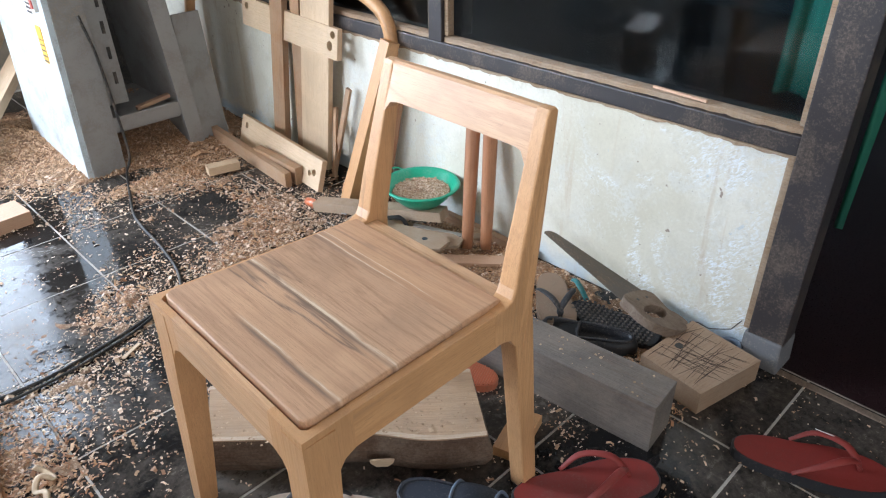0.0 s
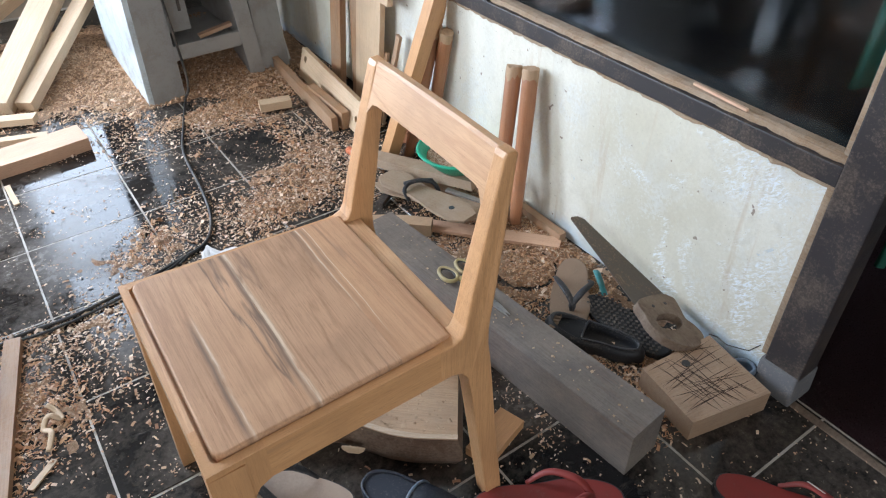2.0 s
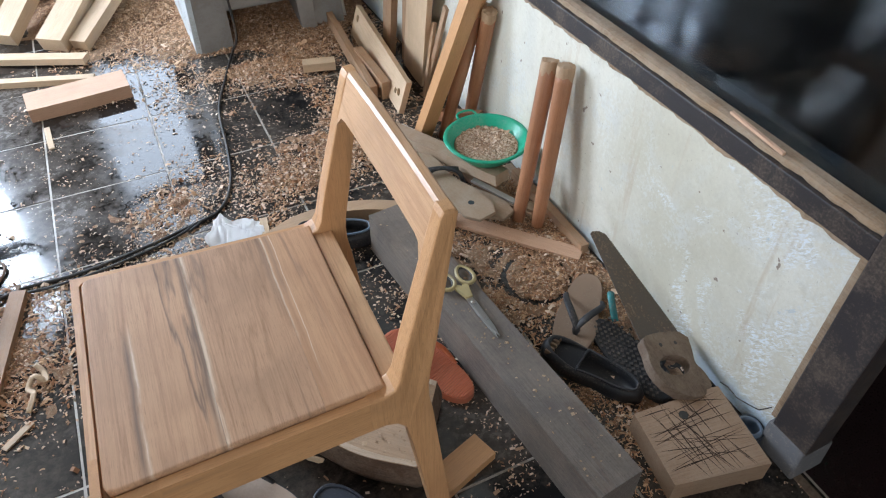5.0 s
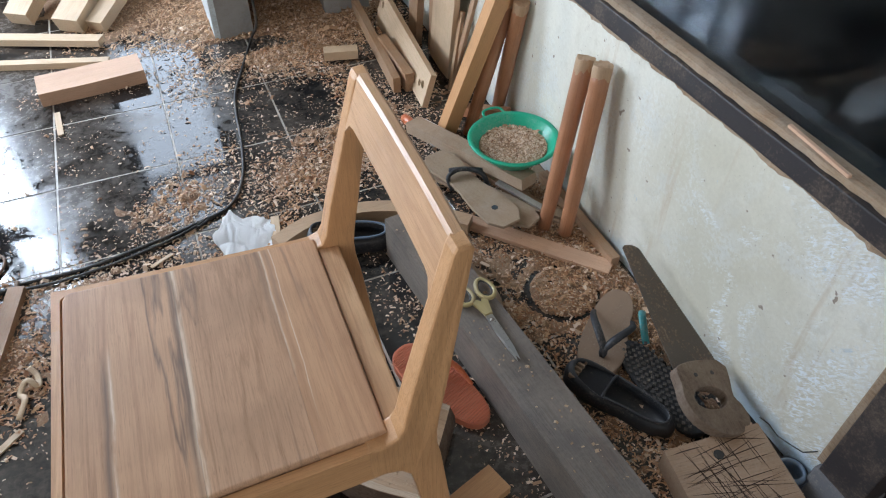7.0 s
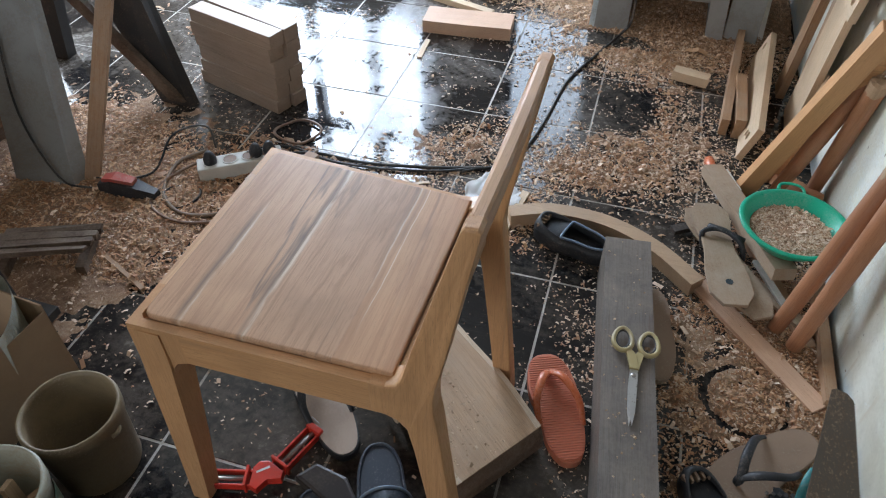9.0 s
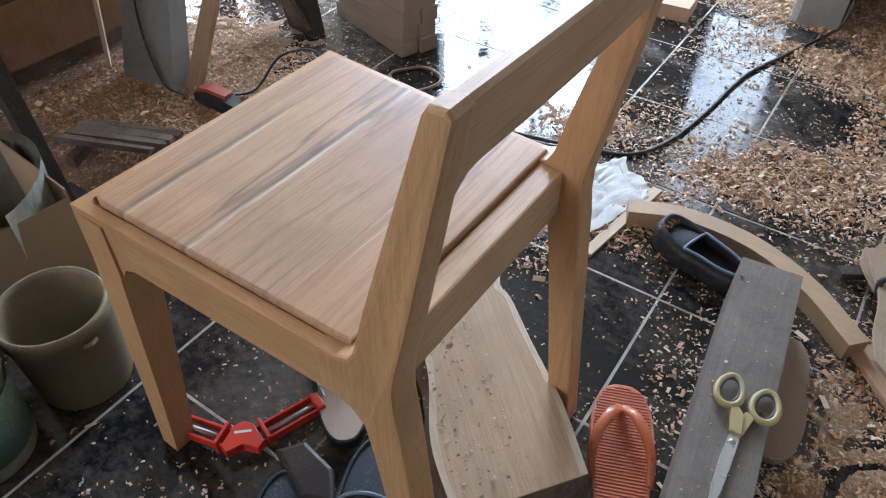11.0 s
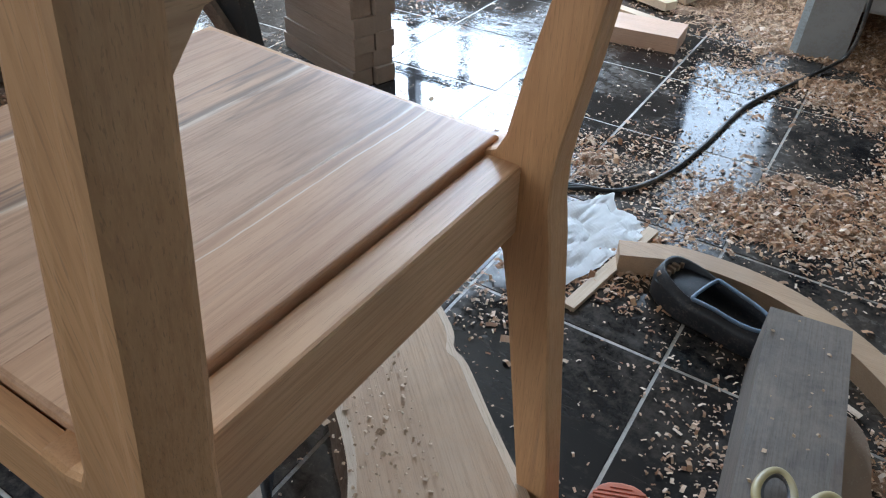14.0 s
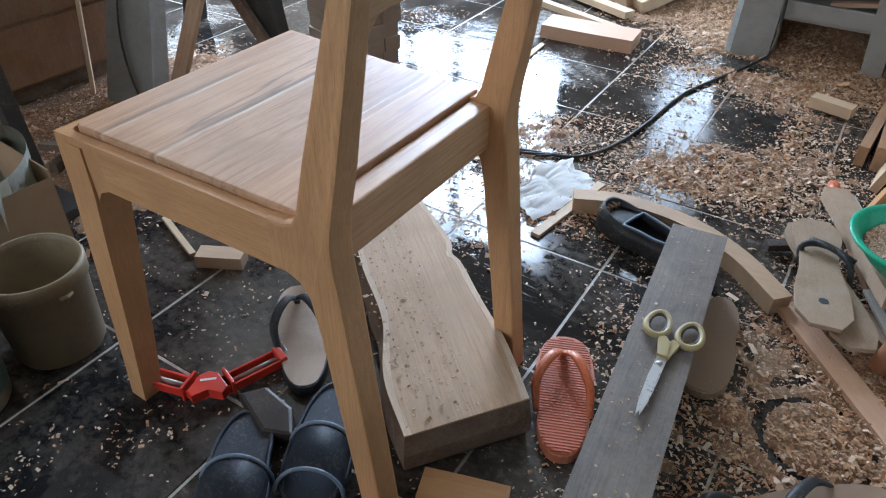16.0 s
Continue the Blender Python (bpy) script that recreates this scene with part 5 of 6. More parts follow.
scissors = thing("scissors", "steel scissors with olive-beige handles lying on the beam", "scissors", facing(0.956, 0.894, 0.045, -1.0, 0.1165) @ Matrix.Scale(0.865, 4))
for s in (1, -1):
    turn_s = pose(0, 0, 0.0016 * (s + 1), 0, 0, 0.9 * s)
    p = part("blade", prism([(-0.02, -0.008), (0.03, -0.009), (0.085, -0.006), (0.118, s * 0.001), (0.085, 0.006), (0.03, 0.008), (-0.02, 0.008)], 0, 0.0022), M["bright_steel"], scissors)
    p.matrix_basis = turn_s
    shank = part("shank", prism([(-0.015, -0.009), (-0.015, 0.009), (-0.05, s * -0.006 + 0.010), (-0.062, s * -0.012 + 0.006), (-0.062, s * -0.012 - 0.008), (-0.05, s * -0.006 - 0.009)], -0.001, 0.007, None, 0.0015), M["handle_beige"], scissors)
    shank.matrix_basis = turn_s
    loop = [(-0.088 + 0.030 * math.cos(a), -s * 0.026 + (0.019 + 0.003 * math.cos(a)) * math.sin(a), 0.0045) for a in [i * math.pi / 14 for i in range(28)]]
    p = part("finger_ring", tube(loop, 0.0055, 8, closed=True), M["handle_beige"], scissors, smooth=True)
    p.matrix_basis = turn_s
    inner = [(-0.088 + 0.0245 * math.cos(a), -s * 0.026 + 0.0145 * math.sin(a), 0.0048) for a in [i * math.pi / 14 for i in range(28)]]
    p = part("ring_lining", tube(inner, 0.003, 6, closed=True), M["iron"], scissors, "dark lining", smooth=True)
    p.matrix_basis = turn_s
part("pivot", lathe([(0.0055, 0.002), (0.006, 0.005), (0.004, 0.007)], 14), M["steel"], scissors, smooth=True)

# Corner clamp: two jaws at a right angle, each with a steel screw.
clamp = thing("corner_clamp", "red cast corner clamp with steel screws on the floor", "clamp", facing(0.385, 0.579, 1.0, 0.92))
part("casting", prism([(-0.030, -0.010), (-0.014, 0.020), (0.0, 0.026), (0.014, 0.020), (0.030, -0.010), (0.022, -0.022), (0.0, -0.010), (-0.022, -0.022)], 0.012, 0.030, None, 0.002), M["clamp_red"], clamp)
part("lettering_bar", box((-0.012, 0.006, 0.0295), (0.012, 0.010, 0.0305)), M["white_ink"], clamp, "plain white bar of lettering")
for s in (1, -1):
    jaw = part("jaw", box((0, -0.016, 0.008), (0.012, 0.016, 0.028), 0.002), M["clamp_red"], clamp)
    base = pose(s * 0.020, 0.004, 0, 0, 0, 90 - s * 62)
    jaw.matrix_basis = base @ pose(0.090, 0, 0)
    for y in (-0.015, 0.011):
        bar = part("side_bar", box((0, y, 0.009), (0.094, y + 0.004, 0.024), 0.001), M["clamp_red"], clamp)
        bar.matrix_basis = base
    screw = part("screw", tube([(0.01, 0, 0.017), (0.112, 0, 0.017)], 0.0042, 10), M["steel"], clamp, "steel screw", smooth=True)
    screw.matrix_basis = base
    pin = part("tommy_bar", tube([(0.110, -0.020, 0.012), (0.110, 0.020, 0.026)], 0.0016, 6), M["bright_steel"], clamp, smooth=True)
    pin.matrix_basis = base
    plate = part("jaw_plate", box((-0.004, -0.019, 0.006), (0.001, 0.019, 0.034), 0.001), M["clamp_red"], clamp)
    plate.matrix_basis = base @ pose(0.012, 0, 0)

single("leather_scrap", prism([(-0.055, -0.022), (0.03, -0.03), (0.065, 0.0), (0.02, 0.026), (-0.04, 0.018)], 0.0, 0.028, None, 0.006), M["leather"], "dark worn scrap of leather beside the clamp", "scrap", facing(0.494, 0.596, 0.65, -0.2))

# ---- cables and power strip ----
cable = thing("power_cable", "black power cable snaking over the floor from the machine", "cable")
part("cord", tube(spline([(0.776, 2.398, 0.53), (0.798, 2.392, 0.40), (0.812, 2.388, 0.20), (0.815, 2.382, 0.06), (0.787, 2.363, 0.012), (0.722, 2.196, 0.006), (0.666, 2.028, 0.006), (0.640, 1.800, 0.006), (0.613, 1.652, 0.006), (0.562, 1.553, 0.006), (0.478, 1.520, 0.006), (0.379, 1.492, 0.007), (0.221, 1.465, 0.006), (0.083, 1.467, 0.006), (-0.006, 1.424, 0.012), (-0.027, 1.375, 0.035)], 8), 0.0045, 8), M["cable"], cable, smooth=True)
cord2 = thing("extension_cord", "second black cord beside the power cable", "cable")
part("cord", tube(spline([(0.477, 1.505, 0.005), (0.517, 1.534, 0.006), (0.418, 1.488, 0.006), (0.260, 1.454, 0.005), (0.122, 1.447, 0.006), (0.004, 1.473, 0.006), (-0.066, 1.425, 0.02), (-0.066, 1.375, 0.04)], 8), 0.0035, 8), M["cable"], cord2, smooth=True)
coil = thing("cable_coil", "loop of brown cord on the tiles", "cable")
part("cord", tube([(-0.008 + 0.060 * math.cos(a) + 0.006 * math.sin(3 * a), 1.545 + 0.055 * math.sin(a), 0.006 + 0.003 * math.sin(2 * a)) for a in [i * math.pi / 18 for i in range(36)]], 0.0038, 6, closed=True), M["brown_cable"], coil, smooth=True)
coil = thing("cable_coil", "tangled brown and black cord beside the power strip", "cable")
part("cord", tube(spline([(-0.175, 1.318, 0.03), (-0.235, 1.239, 0.01), (-0.216, 1.149, 0.008), (-0.118, 1.118, 0.006), (-0.009, 1.156, 0.01), (0.041, 1.215, 0.01)], 8), 0.0038, 6), M["brown_cable"], coil, smooth=True)
part("cord", tube([(-0.165 + 0.045 * math.cos(a), 1.205 + 0.045 * math.sin(a) * (1 + 0.1 * math.sin(2 * a)), 0.006 + 0.004 * math.cos(2 * a)) for a in [i * math.pi / 14 for i in range(58)]], 0.003, 6), M["cable"], coil, smooth=True)
part("cord", tube(spline([(-0.140, 1.352, 0.055), (-0.175, 1.377, 0.10), (-0.254, 1.339, 0.08), (-0.275, 1.250, 0.02), (-0.393, 1.202, 0.01), (-0.472, 1.223, 0.02)], 8), 0.003, 6), M["cable"], coil, smooth=True)

strip = thing("power_strip", "off-white power strip with black plugs", "power strip", along((-0.165, 1.290, 0.0), (0.010, 1.410, 0.0)))
part("case", box((0, -0.026, 0.0), (0.215, 0.026, 0.040), 0.004), M["white_plastic"], strip)
for i in range(4):
    x = 0.035 + 0.048 * i
    socket = part("socket", lathe([(0.018, 0.0395), (0.0205, 0.0395), (0.0205, 0.0418), (0.0175, 0.0418), (0.0170, 0.0400), (0.018, 0.0395)], 20, 0.0, False), M["white_plastic"], strip)
    socket.location = (x, 0, 0)
    # A brown disc paints the shade inside the socket.
    well = part("well", lathe([(0.0165, 0.0395), (0.0165, 0.0405)], 20), M["brown_cable"], socket, "socket well, its shade put into the brown colour")
for x in (0.035, 0.150, 0.185):
    plug = part("plug", lathe([(0.016, 0.040), (0.017, 0.052), (0.012, 0.066), (0.006, 0.074)], 16), M["black_rubber"], strip, "black plug", smooth=True)
    plug.location = (x, 0, 0)

# ---- white bag ----
bm = bmesh.new()
n = 36
grid = [[None] * n for _ in range(n)]
for i in range(n):
    for j in range(n):
        u, v = i / (n - 1) * 2 - 1, j / (n - 1) * 2 - 1
        k = 1 - 0.55 * abs(noise.noise((u * 1.0, v * 1.0, 3.4))) - 0.10 * abs(noise.noise((u * 3.0, v * 3.0, 8.1)))
        x, y = 0.105 * u * k, 0.085 * v * k + 0.02 * u
        z = 0.004 + 0.012 * abs(noise.noise((u * 1.5, v * 1.5, 7))) + 0.006 * abs(noise.noise((u * 2.6 + v, v * 3.8 - u, 1))) * (1 - 0.6 * max(abs(u), abs(v)))
        grid[i][j] = bm.verts.new((x, y, z))
for i in range(n - 1):
    for j in range(n - 1):
        bm.faces.new((grid[i][j], grid[i + 1][j], grid[i + 1][j + 1], grid[i][j + 1]))
bmesh.ops.solidify(bm, geom=bm.faces[:], thickness=0.0008)
single("plastic_bag", bm, M["bag"], "crumpled white plastic bag on the shavings", "bag", pose(0.563, 1.402, 0.002, 0, 0, 62) @ Matrix.Diagonal((1.12, 0.92, 0.9, 1)))

# ---- the machine by the far wall ----
machine = thing("woodworking_machine", "pale blue enamelled woodworking machine on an open steel base", "machine", pose(0.004, -0.056, 0))
part("column", soften(loft([[(0.672, 2.472, 0.0), (0.79, 2.472, 0.0), (0.79, 2.98, 0.0), (0.672, 2.98, 0.0)], [(0.695, 2.472, 1.05), (0.79, 2.472, 1.05), (0.79, 2.98, 1.05), (0.695, 2.98, 1.05)]]), 0.004), M["machine"], machine, "pale blue side panel")
part("column_front", soften(loft([[(0.690, 2.466, 0.0), (0.80, 2.466, 0.0), (0.80, 2.4715, 0.0), (0.690, 2.4715, 0.0)], [(0.712, 2.466, 1.05), (0.80, 2.466, 1.05), (0.80, 2.4715, 1.05), (0.712, 2.4715, 1.05)]]), 0.001), M["machine_dark"], machine, "front flange, its shade in the grey colour")
part("motor_box", soften(loft([[(0.80, 2.56, 0.20), (0.90, 2.56, 0.20), (0.90, 2.9, 0.20), (0.80, 2.9, 0.20)], [(0.80, 2.56, 1.05), (0.88, 2.56, 1.05), (0.88, 2.9, 1.05), (0.80, 2.9, 1.05)]]), 0.004), M["machine_dark"], machine)
for i in range(4):
    for x in (0.812, 0.868):
        part("vent_slot", box((x, 2.555, 0.27 + 0.085 * i), (x + 0.010, 2.5605, 0.31 + 0.085 * i)), M["slot"], machine)
part("back_plate", box((0.90, 2.86, 0.15), (1.20, 2.88, 1.05), 0.003), M["slot"], machine)
leg_right = [[(1.055, 2.47, 0.0), (1.11, 2.47, 0.0), (1.11, 2.9, 0.0), (1.055, 2.9, 0.0)], [(0.955, 2.47, 1.05), (1.02, 2.47, 1.05), (1.02, 2.9, 1.05), (0.955, 2.9, 1.05)]]
part("right_leg", soften(loft(leg_right), 0.004), M["machine_dark"], machine)
part("shelf", box((0.79, 2.49, 0.125), (1.06, 2.9, 0.165), 0.003), M["machine_dark"], machine)
part("front_bar", box((0.79, 2.475, 0.135), (1.05, 2.492, 0.185), 0.003, 0.002), M["machine_dark"], machine)
part("table_top", box((0.55, 2.35, 1.05), (1.30, 3.1, 1.10), 0.005), M["machine"], machine)


def on_side(name, y, z, wy, hz, mat, label, proud=0.0012, parent=machine):
    x = 0.672 + 0.0219 * z
    return part(name, box((x - proud, y - wy / 2, z - hz / 2), (x + 0.004, y + wy / 2, z + hz / 2), 0.0004), M[mat], parent, label)


sticker = on_side("sticker", 2.565, 0.435, 0.045, 0.125, "yellow", "yellow warning sticker")
for i in range(6):
    on_side("text_bar", 2.565, 0.472 - 0.017 * i, 0.034, 0.004, "black_ink", "plain dark bar of small print", 0.0018, sticker)
plate = on_side("data_plate", 2.60, 0.555, 0.055, 0.055, "white_ink", "white data plate")
for i in range(4):
    on_side("text_bar", 2.60, 0.574 - 0.013 * i, 0.046, 0.007, "black_ink", "plain dark bar of small print", 0.0018, plate)
switch = on_side("switch_box", 2.525, 0.585, 0.030, 0.075, "white_plastic", "switch with green and red buttons", 0.012)
on_side("green_button", 2.525, 0.602, 0.02, 0.026, "green_button", "green button", 0.015, switch)
on_side("red_button", 2.525, 0.570, 0.02, 0.026, "red_plastic", "red button", 0.015, switch)
stick("leaning_panel", (1.168, 2.446, 0.0), (1.164, 2.506, 0.46), 0.105, 0.012, M["machine_dark"], "grey board leaning beside the machine", "board", up=(0, -1, 0.1))
stick("white_offcut", (1.223, 2.485, 0.0), (1.209, 2.585, 0.30), 0.040, 0.014, M["white_plastic"], "curved white offcut leaning beside the machine", "board", up=(0.2, -1, 0.1), taper=0.7)
stick("shelf_offcut", (0.922, 2.495, 0.165), (1.050, 2.488, 0.188), 0.025, 0.012, M["pink"], "pale offcut lying on the machine shelf", "offcut")

# ---- stack of sawn blocks ----
base_m = along((-0.078, 1.665, 0), (-0.387, 1.763, 0))
for layer in range(6):
    for col in range(2):
        bm = soften(box((0.0, -0.026, 0.0), (0.315 + random.uniform(-0.01, 0.01), 0.026, 0.0395), 0.0, 0.0008), 0.0015)
        single("sawn_block", bm, M["stack_wood"], "sawn wooden block in a stack on the tiles", "block", base_m @ pose(random.uniform(-0.008, 0.008), 0.028 - 0.055 * col + random.uniform(-0.004, 0.004), 0.040 * layer, 0, 0, random.uniform(-1.5, 1.5)), "stack of sawn blocks")

# ---- the dim corner beside the chair ----
cabinet = thing("cabinet", "tall brown wooden cabinet in the dim corner", "cabinet", along((-0.750, 0.86, 0.0), (-0.735, 1.56, 0.0)))
part("carcass", soften(box((0, 0, 0.05), (0.50, 0.45, 1.5)), 0.004), M["brown_panel"], cabinet)
part("lower_panel", box((0.008, -0.006, 0.058), (0.492, -0.0005, 0.205), 0.002, 0.001), M["brown_panel"], cabinet)
part("door_panel", box((0.008, -0.006, 0.213), (0.492, -0.0005, 1.49), 0.002, 0.001), M["brown_panel"], cabinet)
part("plinth", box((0.02, 0.02, 0), (0.48, 0.43, 0.05)), M["old_wood"], cabinet, "dark plinth")
bench = thing("machine_stand", "grey steel machine stand with splayed legs and dark braces", "stand")
part("leg", soften(loft([[(-0.60, 1.135, 0), (-0.44, 1.155, 0), (-0.43, 1.20, 0), (-0.59, 1.19, 0)], [(-0.74, 1.42, 0.62), (-0.60, 1.43, 0.62), (-0.60, 1.47, 0.62), (-0.74, 1.46, 0.62)]]), 0.004), M["machine_dark"], bench)
part("leg", soften(loft([[(-0.46, 1.575, 0), (-0.36, 1.565, 0), (-0.35, 1.60, 0), (-0.45, 1.61, 0)], [(-0.72, 1.66, 0.50), (-0.54, 1.66, 0.50), (-0.54, 1.70, 0.50), (-0.72, 1.70, 0.50)]]), 0.004), M["iron"], bench, "dark leg panel")
part("leg", soften(loft([[(-0.95, 1.70, 0), (-0.88, 1.70, 0), (-0.88, 1.74, 0), (-0.95, 1.74, 0)], [(-0.85, 1.70, 0.6), (-0.78, 1.70, 0.6), (-0.78, 1.74, 0.6), (-0.85, 1.74, 0.6)]]), 0.004), M["iron"], bench)
part("brace", soften(loft([[(-0.42, 1.56, 0.02), (-0.37, 1.56, 0.02), (-0.37, 1.575, 0.02), (-0.42, 1.575, 0.02)], [(-0.80, 1.58, 0.42), (-0.75, 1.58, 0.42), (-0.75, 1.60, 0.42), (-0.80, 1.60, 0.42)]]), 0.003), M["old_wood"], bench, "dark brace")
part("bed", box((-1.15, 1.38, 0.55), (-0.50, 1.78, 0.66), 0.006), M["machine_dark"], bench)
part("cord", tube(spline([(-0.667, 1.386, 0.55), (-0.624, 1.296, 0.36), (-0.571, 1.205, 0.17), (-0.473, 1.154, 0.03), (-0.394, 1.162, 0.01)], 6), 0.003, 6), M["cable"], bench, smooth=True)
stick("prop_stick", (-0.428, 1.213, 0.0), (-0.322, 1.392, 0.50), 0.034, 0.022, M["offcut"], "tan wooden prop under the machine stand", "prop", up=(0.3, -1, 0))
single("motor_cover", soften(box((-1.05, 1.40, 0.66), (-0.55, 1.70, 0.85)), 0.03), M["slot"], "dark green-black motor housing on the stand", "motor")
post = thing("iron_post", "dark iron post on a flat foot on the floor", "post")
upright = along((-0.255, 0.762, 0.0), (-0.213, 0.710, 0.85), (0, -1, 0))
bm = soften(box((0.004, -0.015, 0.0), (0.852, 0.015, 0.030)), 0.002)
bm.transform(upright)
part("shaft", bm, M["iron"], post)
part("foot", box((-0.330, 0.715, 0.0), (-0.205, 0.800, 0.022), 0.004), M["iron"], post)
single("floor_cable", tube(spline([(0.082, 1.475, 0.010), (0.065, 1.337, 0.008), (0.020, 1.238, 0.008), (-0.049, 1.166, 0.008), (-0.135, 1.146, 0.008), (-0.215, 1.204, 0.008), (-0.244, 1.316, 0.010), (-0.196, 1.388, 0.012)], 8), 0.0050, 8), M["tan_cable"], "dusty tan cable looping over the sawdust", "cable", smooth=True)
stick("thin_rod", (-0.370, 1.038, 0.0), (-0.076, 0.904, 0.0), 0.010, 0.008, M["offcut"], "thin brown stick on the floor", "stick")
stick("thin_rod", (-0.047, 0.857, 0.0), (0.095, 0.804, 0.0), 0.012, 0.008, M["pale"], "thin pale stick on the floor", "stick")
stick("offcut_block", (0.118, 0.800, 0.0), (0.196, 0.840, 0.0), 0.036, 0.026, M["arc"], "small wooden offcut on the floor", "offcut")
stick("lamp_rod", (-0.670, 1.147, 0.0), (-0.826, 1.329, 0.60), 0.010, 0.010, M["pale"], "thin pale rod leaning on the cabinet", "rod")
crate = thing("broken_crate", "broken crate of dark slats", "crate", along((-0.436, 0.885, 0), (-0.218, 0.971, 0)))
for i in range(4):
    part("slat", box((0.0, -0.05 + 0.035 * i, 0.06 - 0.012 * i), (0.22, -0.03 + 0.035 * i, 0.072 - 0.012 * i), 0.001, 0.004), M["old_wood"], crate)
for x in (0.02, 0.19):
    part("bearer", box((x, -0.06, 0.0), (x + 0.02, 0.08, 0.03), 0.001), M["old_wood"], crate)

tool = thing("power_tool", "black hand power tool with a red top on the dusty floor", "power tool", along((-0.374, 1.177, 0.0), (-0.216, 1.184, 0.0)) @ Matrix.Scale(0.78, 4))
part("body", soften(loft([[(x, -w, 0.0), (x, w, 0.0), (x, w * 0.8, h), (x, -w * 0.8, h)] for x, w, h in ((0.0, 0.022, 0.035), (0.05, 0.032, 0.055), (0.12, 0.030, 0.050), (0.20, 0.016, 0.03))]), 0.005), M["black_rubber"], tool)
part("red_top", soften(loft([[(x, -w, z), (x, w, z), (x, w, z + 0.012), (x, -w, z + 0.012)] for x, w, z in ((0.02, 0.016, 0.045), (0.06, 0.02, 0.056), (0.13, 0.014, 0.050))]), 0.003), M["red_plastic"], tool, "red plastic top")


def bucket(place, r0, r1, h, mat, label, band_mat=None):
    b = thing("bucket", label, "bucket", place)
    part("shell", lathe([(r0, 0.0), (r0 + 0.002, 0.004), (r1 - 0.002, h - 0.03), (r1 + 0.002, h - 0.028), (r1 + 0.003, h - 0.006), (r1 + 0.001, h), (r1 - 0.003, h), (r1 - 0.005, h - 0.01), (r0 - 0.003, 0.006), (0.01, 0.005)], 44, 0.0008), M[mat], b, smooth=True)
    if band_mat:
        part("printed_band", lathe([(r0 + (r1 - r0) * 0.15 + 0.0015, h * 0.15), (r0 + (r1 - r0) * 0.15 + 0.0028, h * 0.15), (r0 + (r1 - r0) * 0.72 + 0.0028, h * 0.72), (r0 + (r1 - r0) * 0.72 + 0.0015, h * 0.72), (r0 + (r1 - r0) * 0.15 + 0.0015, h * 0.15)], 44, 0.0008, False), M[band_mat], b, "worn teal print", smooth=True)
    part("handle_lug", tube([(r1 + 0.002, -0.01, h - 0.03), (r1 + 0.006, 0, h - 0.03), (r1 + 0.002, 0.01, h - 0.03)], 0.004, 6), M[mat], b)
    return b


bucket(pose(0.078, 0.365, 0), 0.070, 0.081, 0.185, "bucket_pale", "stained pale bucket with teal print holding wood offcuts", "bucket_teal")
bucket(pose(0.088, 0.530, 0), 0.066, 0.076, 0.165, "bucket_grey", "grimy grey bucket, empty")
for i in range(7):
    a = i * 0.9
    stick("bucket_offcut", (0.078 + 0.028 * math.cos(a), 0.365 + 0.028 * math.sin(a), 0.012), (0.078 + 0.050 * math.cos(a + 0.4), 0.365 + 0.050 * math.sin(a + 0.4), 0.10 + 0.012 * (i % 4)), 0.022, 0.010, M["offcut" if i % 2 else "pale"], "wood offcut standing in the bucket", "offcut", up=(0.3, 0.2, 1), group="offcuts in the bucket")
stick("bucket_offcut", (0.020, 0.375, 0.118), (0.130, 0.345, 0.128), 0.016, 0.012, M["teak_x"], "wooden stick lying across the offcuts in the bucket", "offcut")

carton = thing("carton", "open brown cardboard box beside the buckets", "box", along((-0.105, 0.26, 0.0), (-0.072, 0.66, 0.0)))
for lo, hi in (((0, -0.004, 0), (0.42, 0.0, 0.185)), ((0, 0.30, 0), (0.42, 0.304, 0.21)), ((-0.004, 0, 0), (0.0, 0.30, 0.19)), ((0.42, 0, 0), (0.424, 0.30, 0.20))):
    part("side", box(lo, hi, 0.001, 0.0015), M["card"], carton)
part("bottom", box((0, 0, 0), (0.42, 0.30, 0.004)), M["card"], carton)
flap = part("flap", box((0.0, -0.002, 0.0), (0.42, 0.002, 0.11), 0.001, 0.002), M["card"], carton, "bent open flap")
flap.matrix_basis = pose(0, 0.30, 0.205, -38, 0, 0)
sheet = bmesh.new()
edge_rows = [[sheet.verts.new((0.285 + (0.150 + 0.012 * k) * math.cos(a), 0.140 + (0.142 + 0.010 * k) * math.sin(a), z - 0.012 * k * math.sin(a) ** 2)) for k, z in ((0, 0.006), (0.5, 0.11), (1, 0.222))] for a in [radians(-75 + 6 * i) for i in range(26)]]
for a, b in zip(edge_rows, edge_rows[1:]):
    for k in range(2):
        sheet.faces.new((a[k], b[k], b[k + 1], a[k + 1]))
bmesh.ops.solidify(sheet, geom=sheet.faces[:], thickness=0.004)
part("curved_liner", sheet, M["bucket_pale"], carton, "pale curved sheet lining the box", smooth=True)


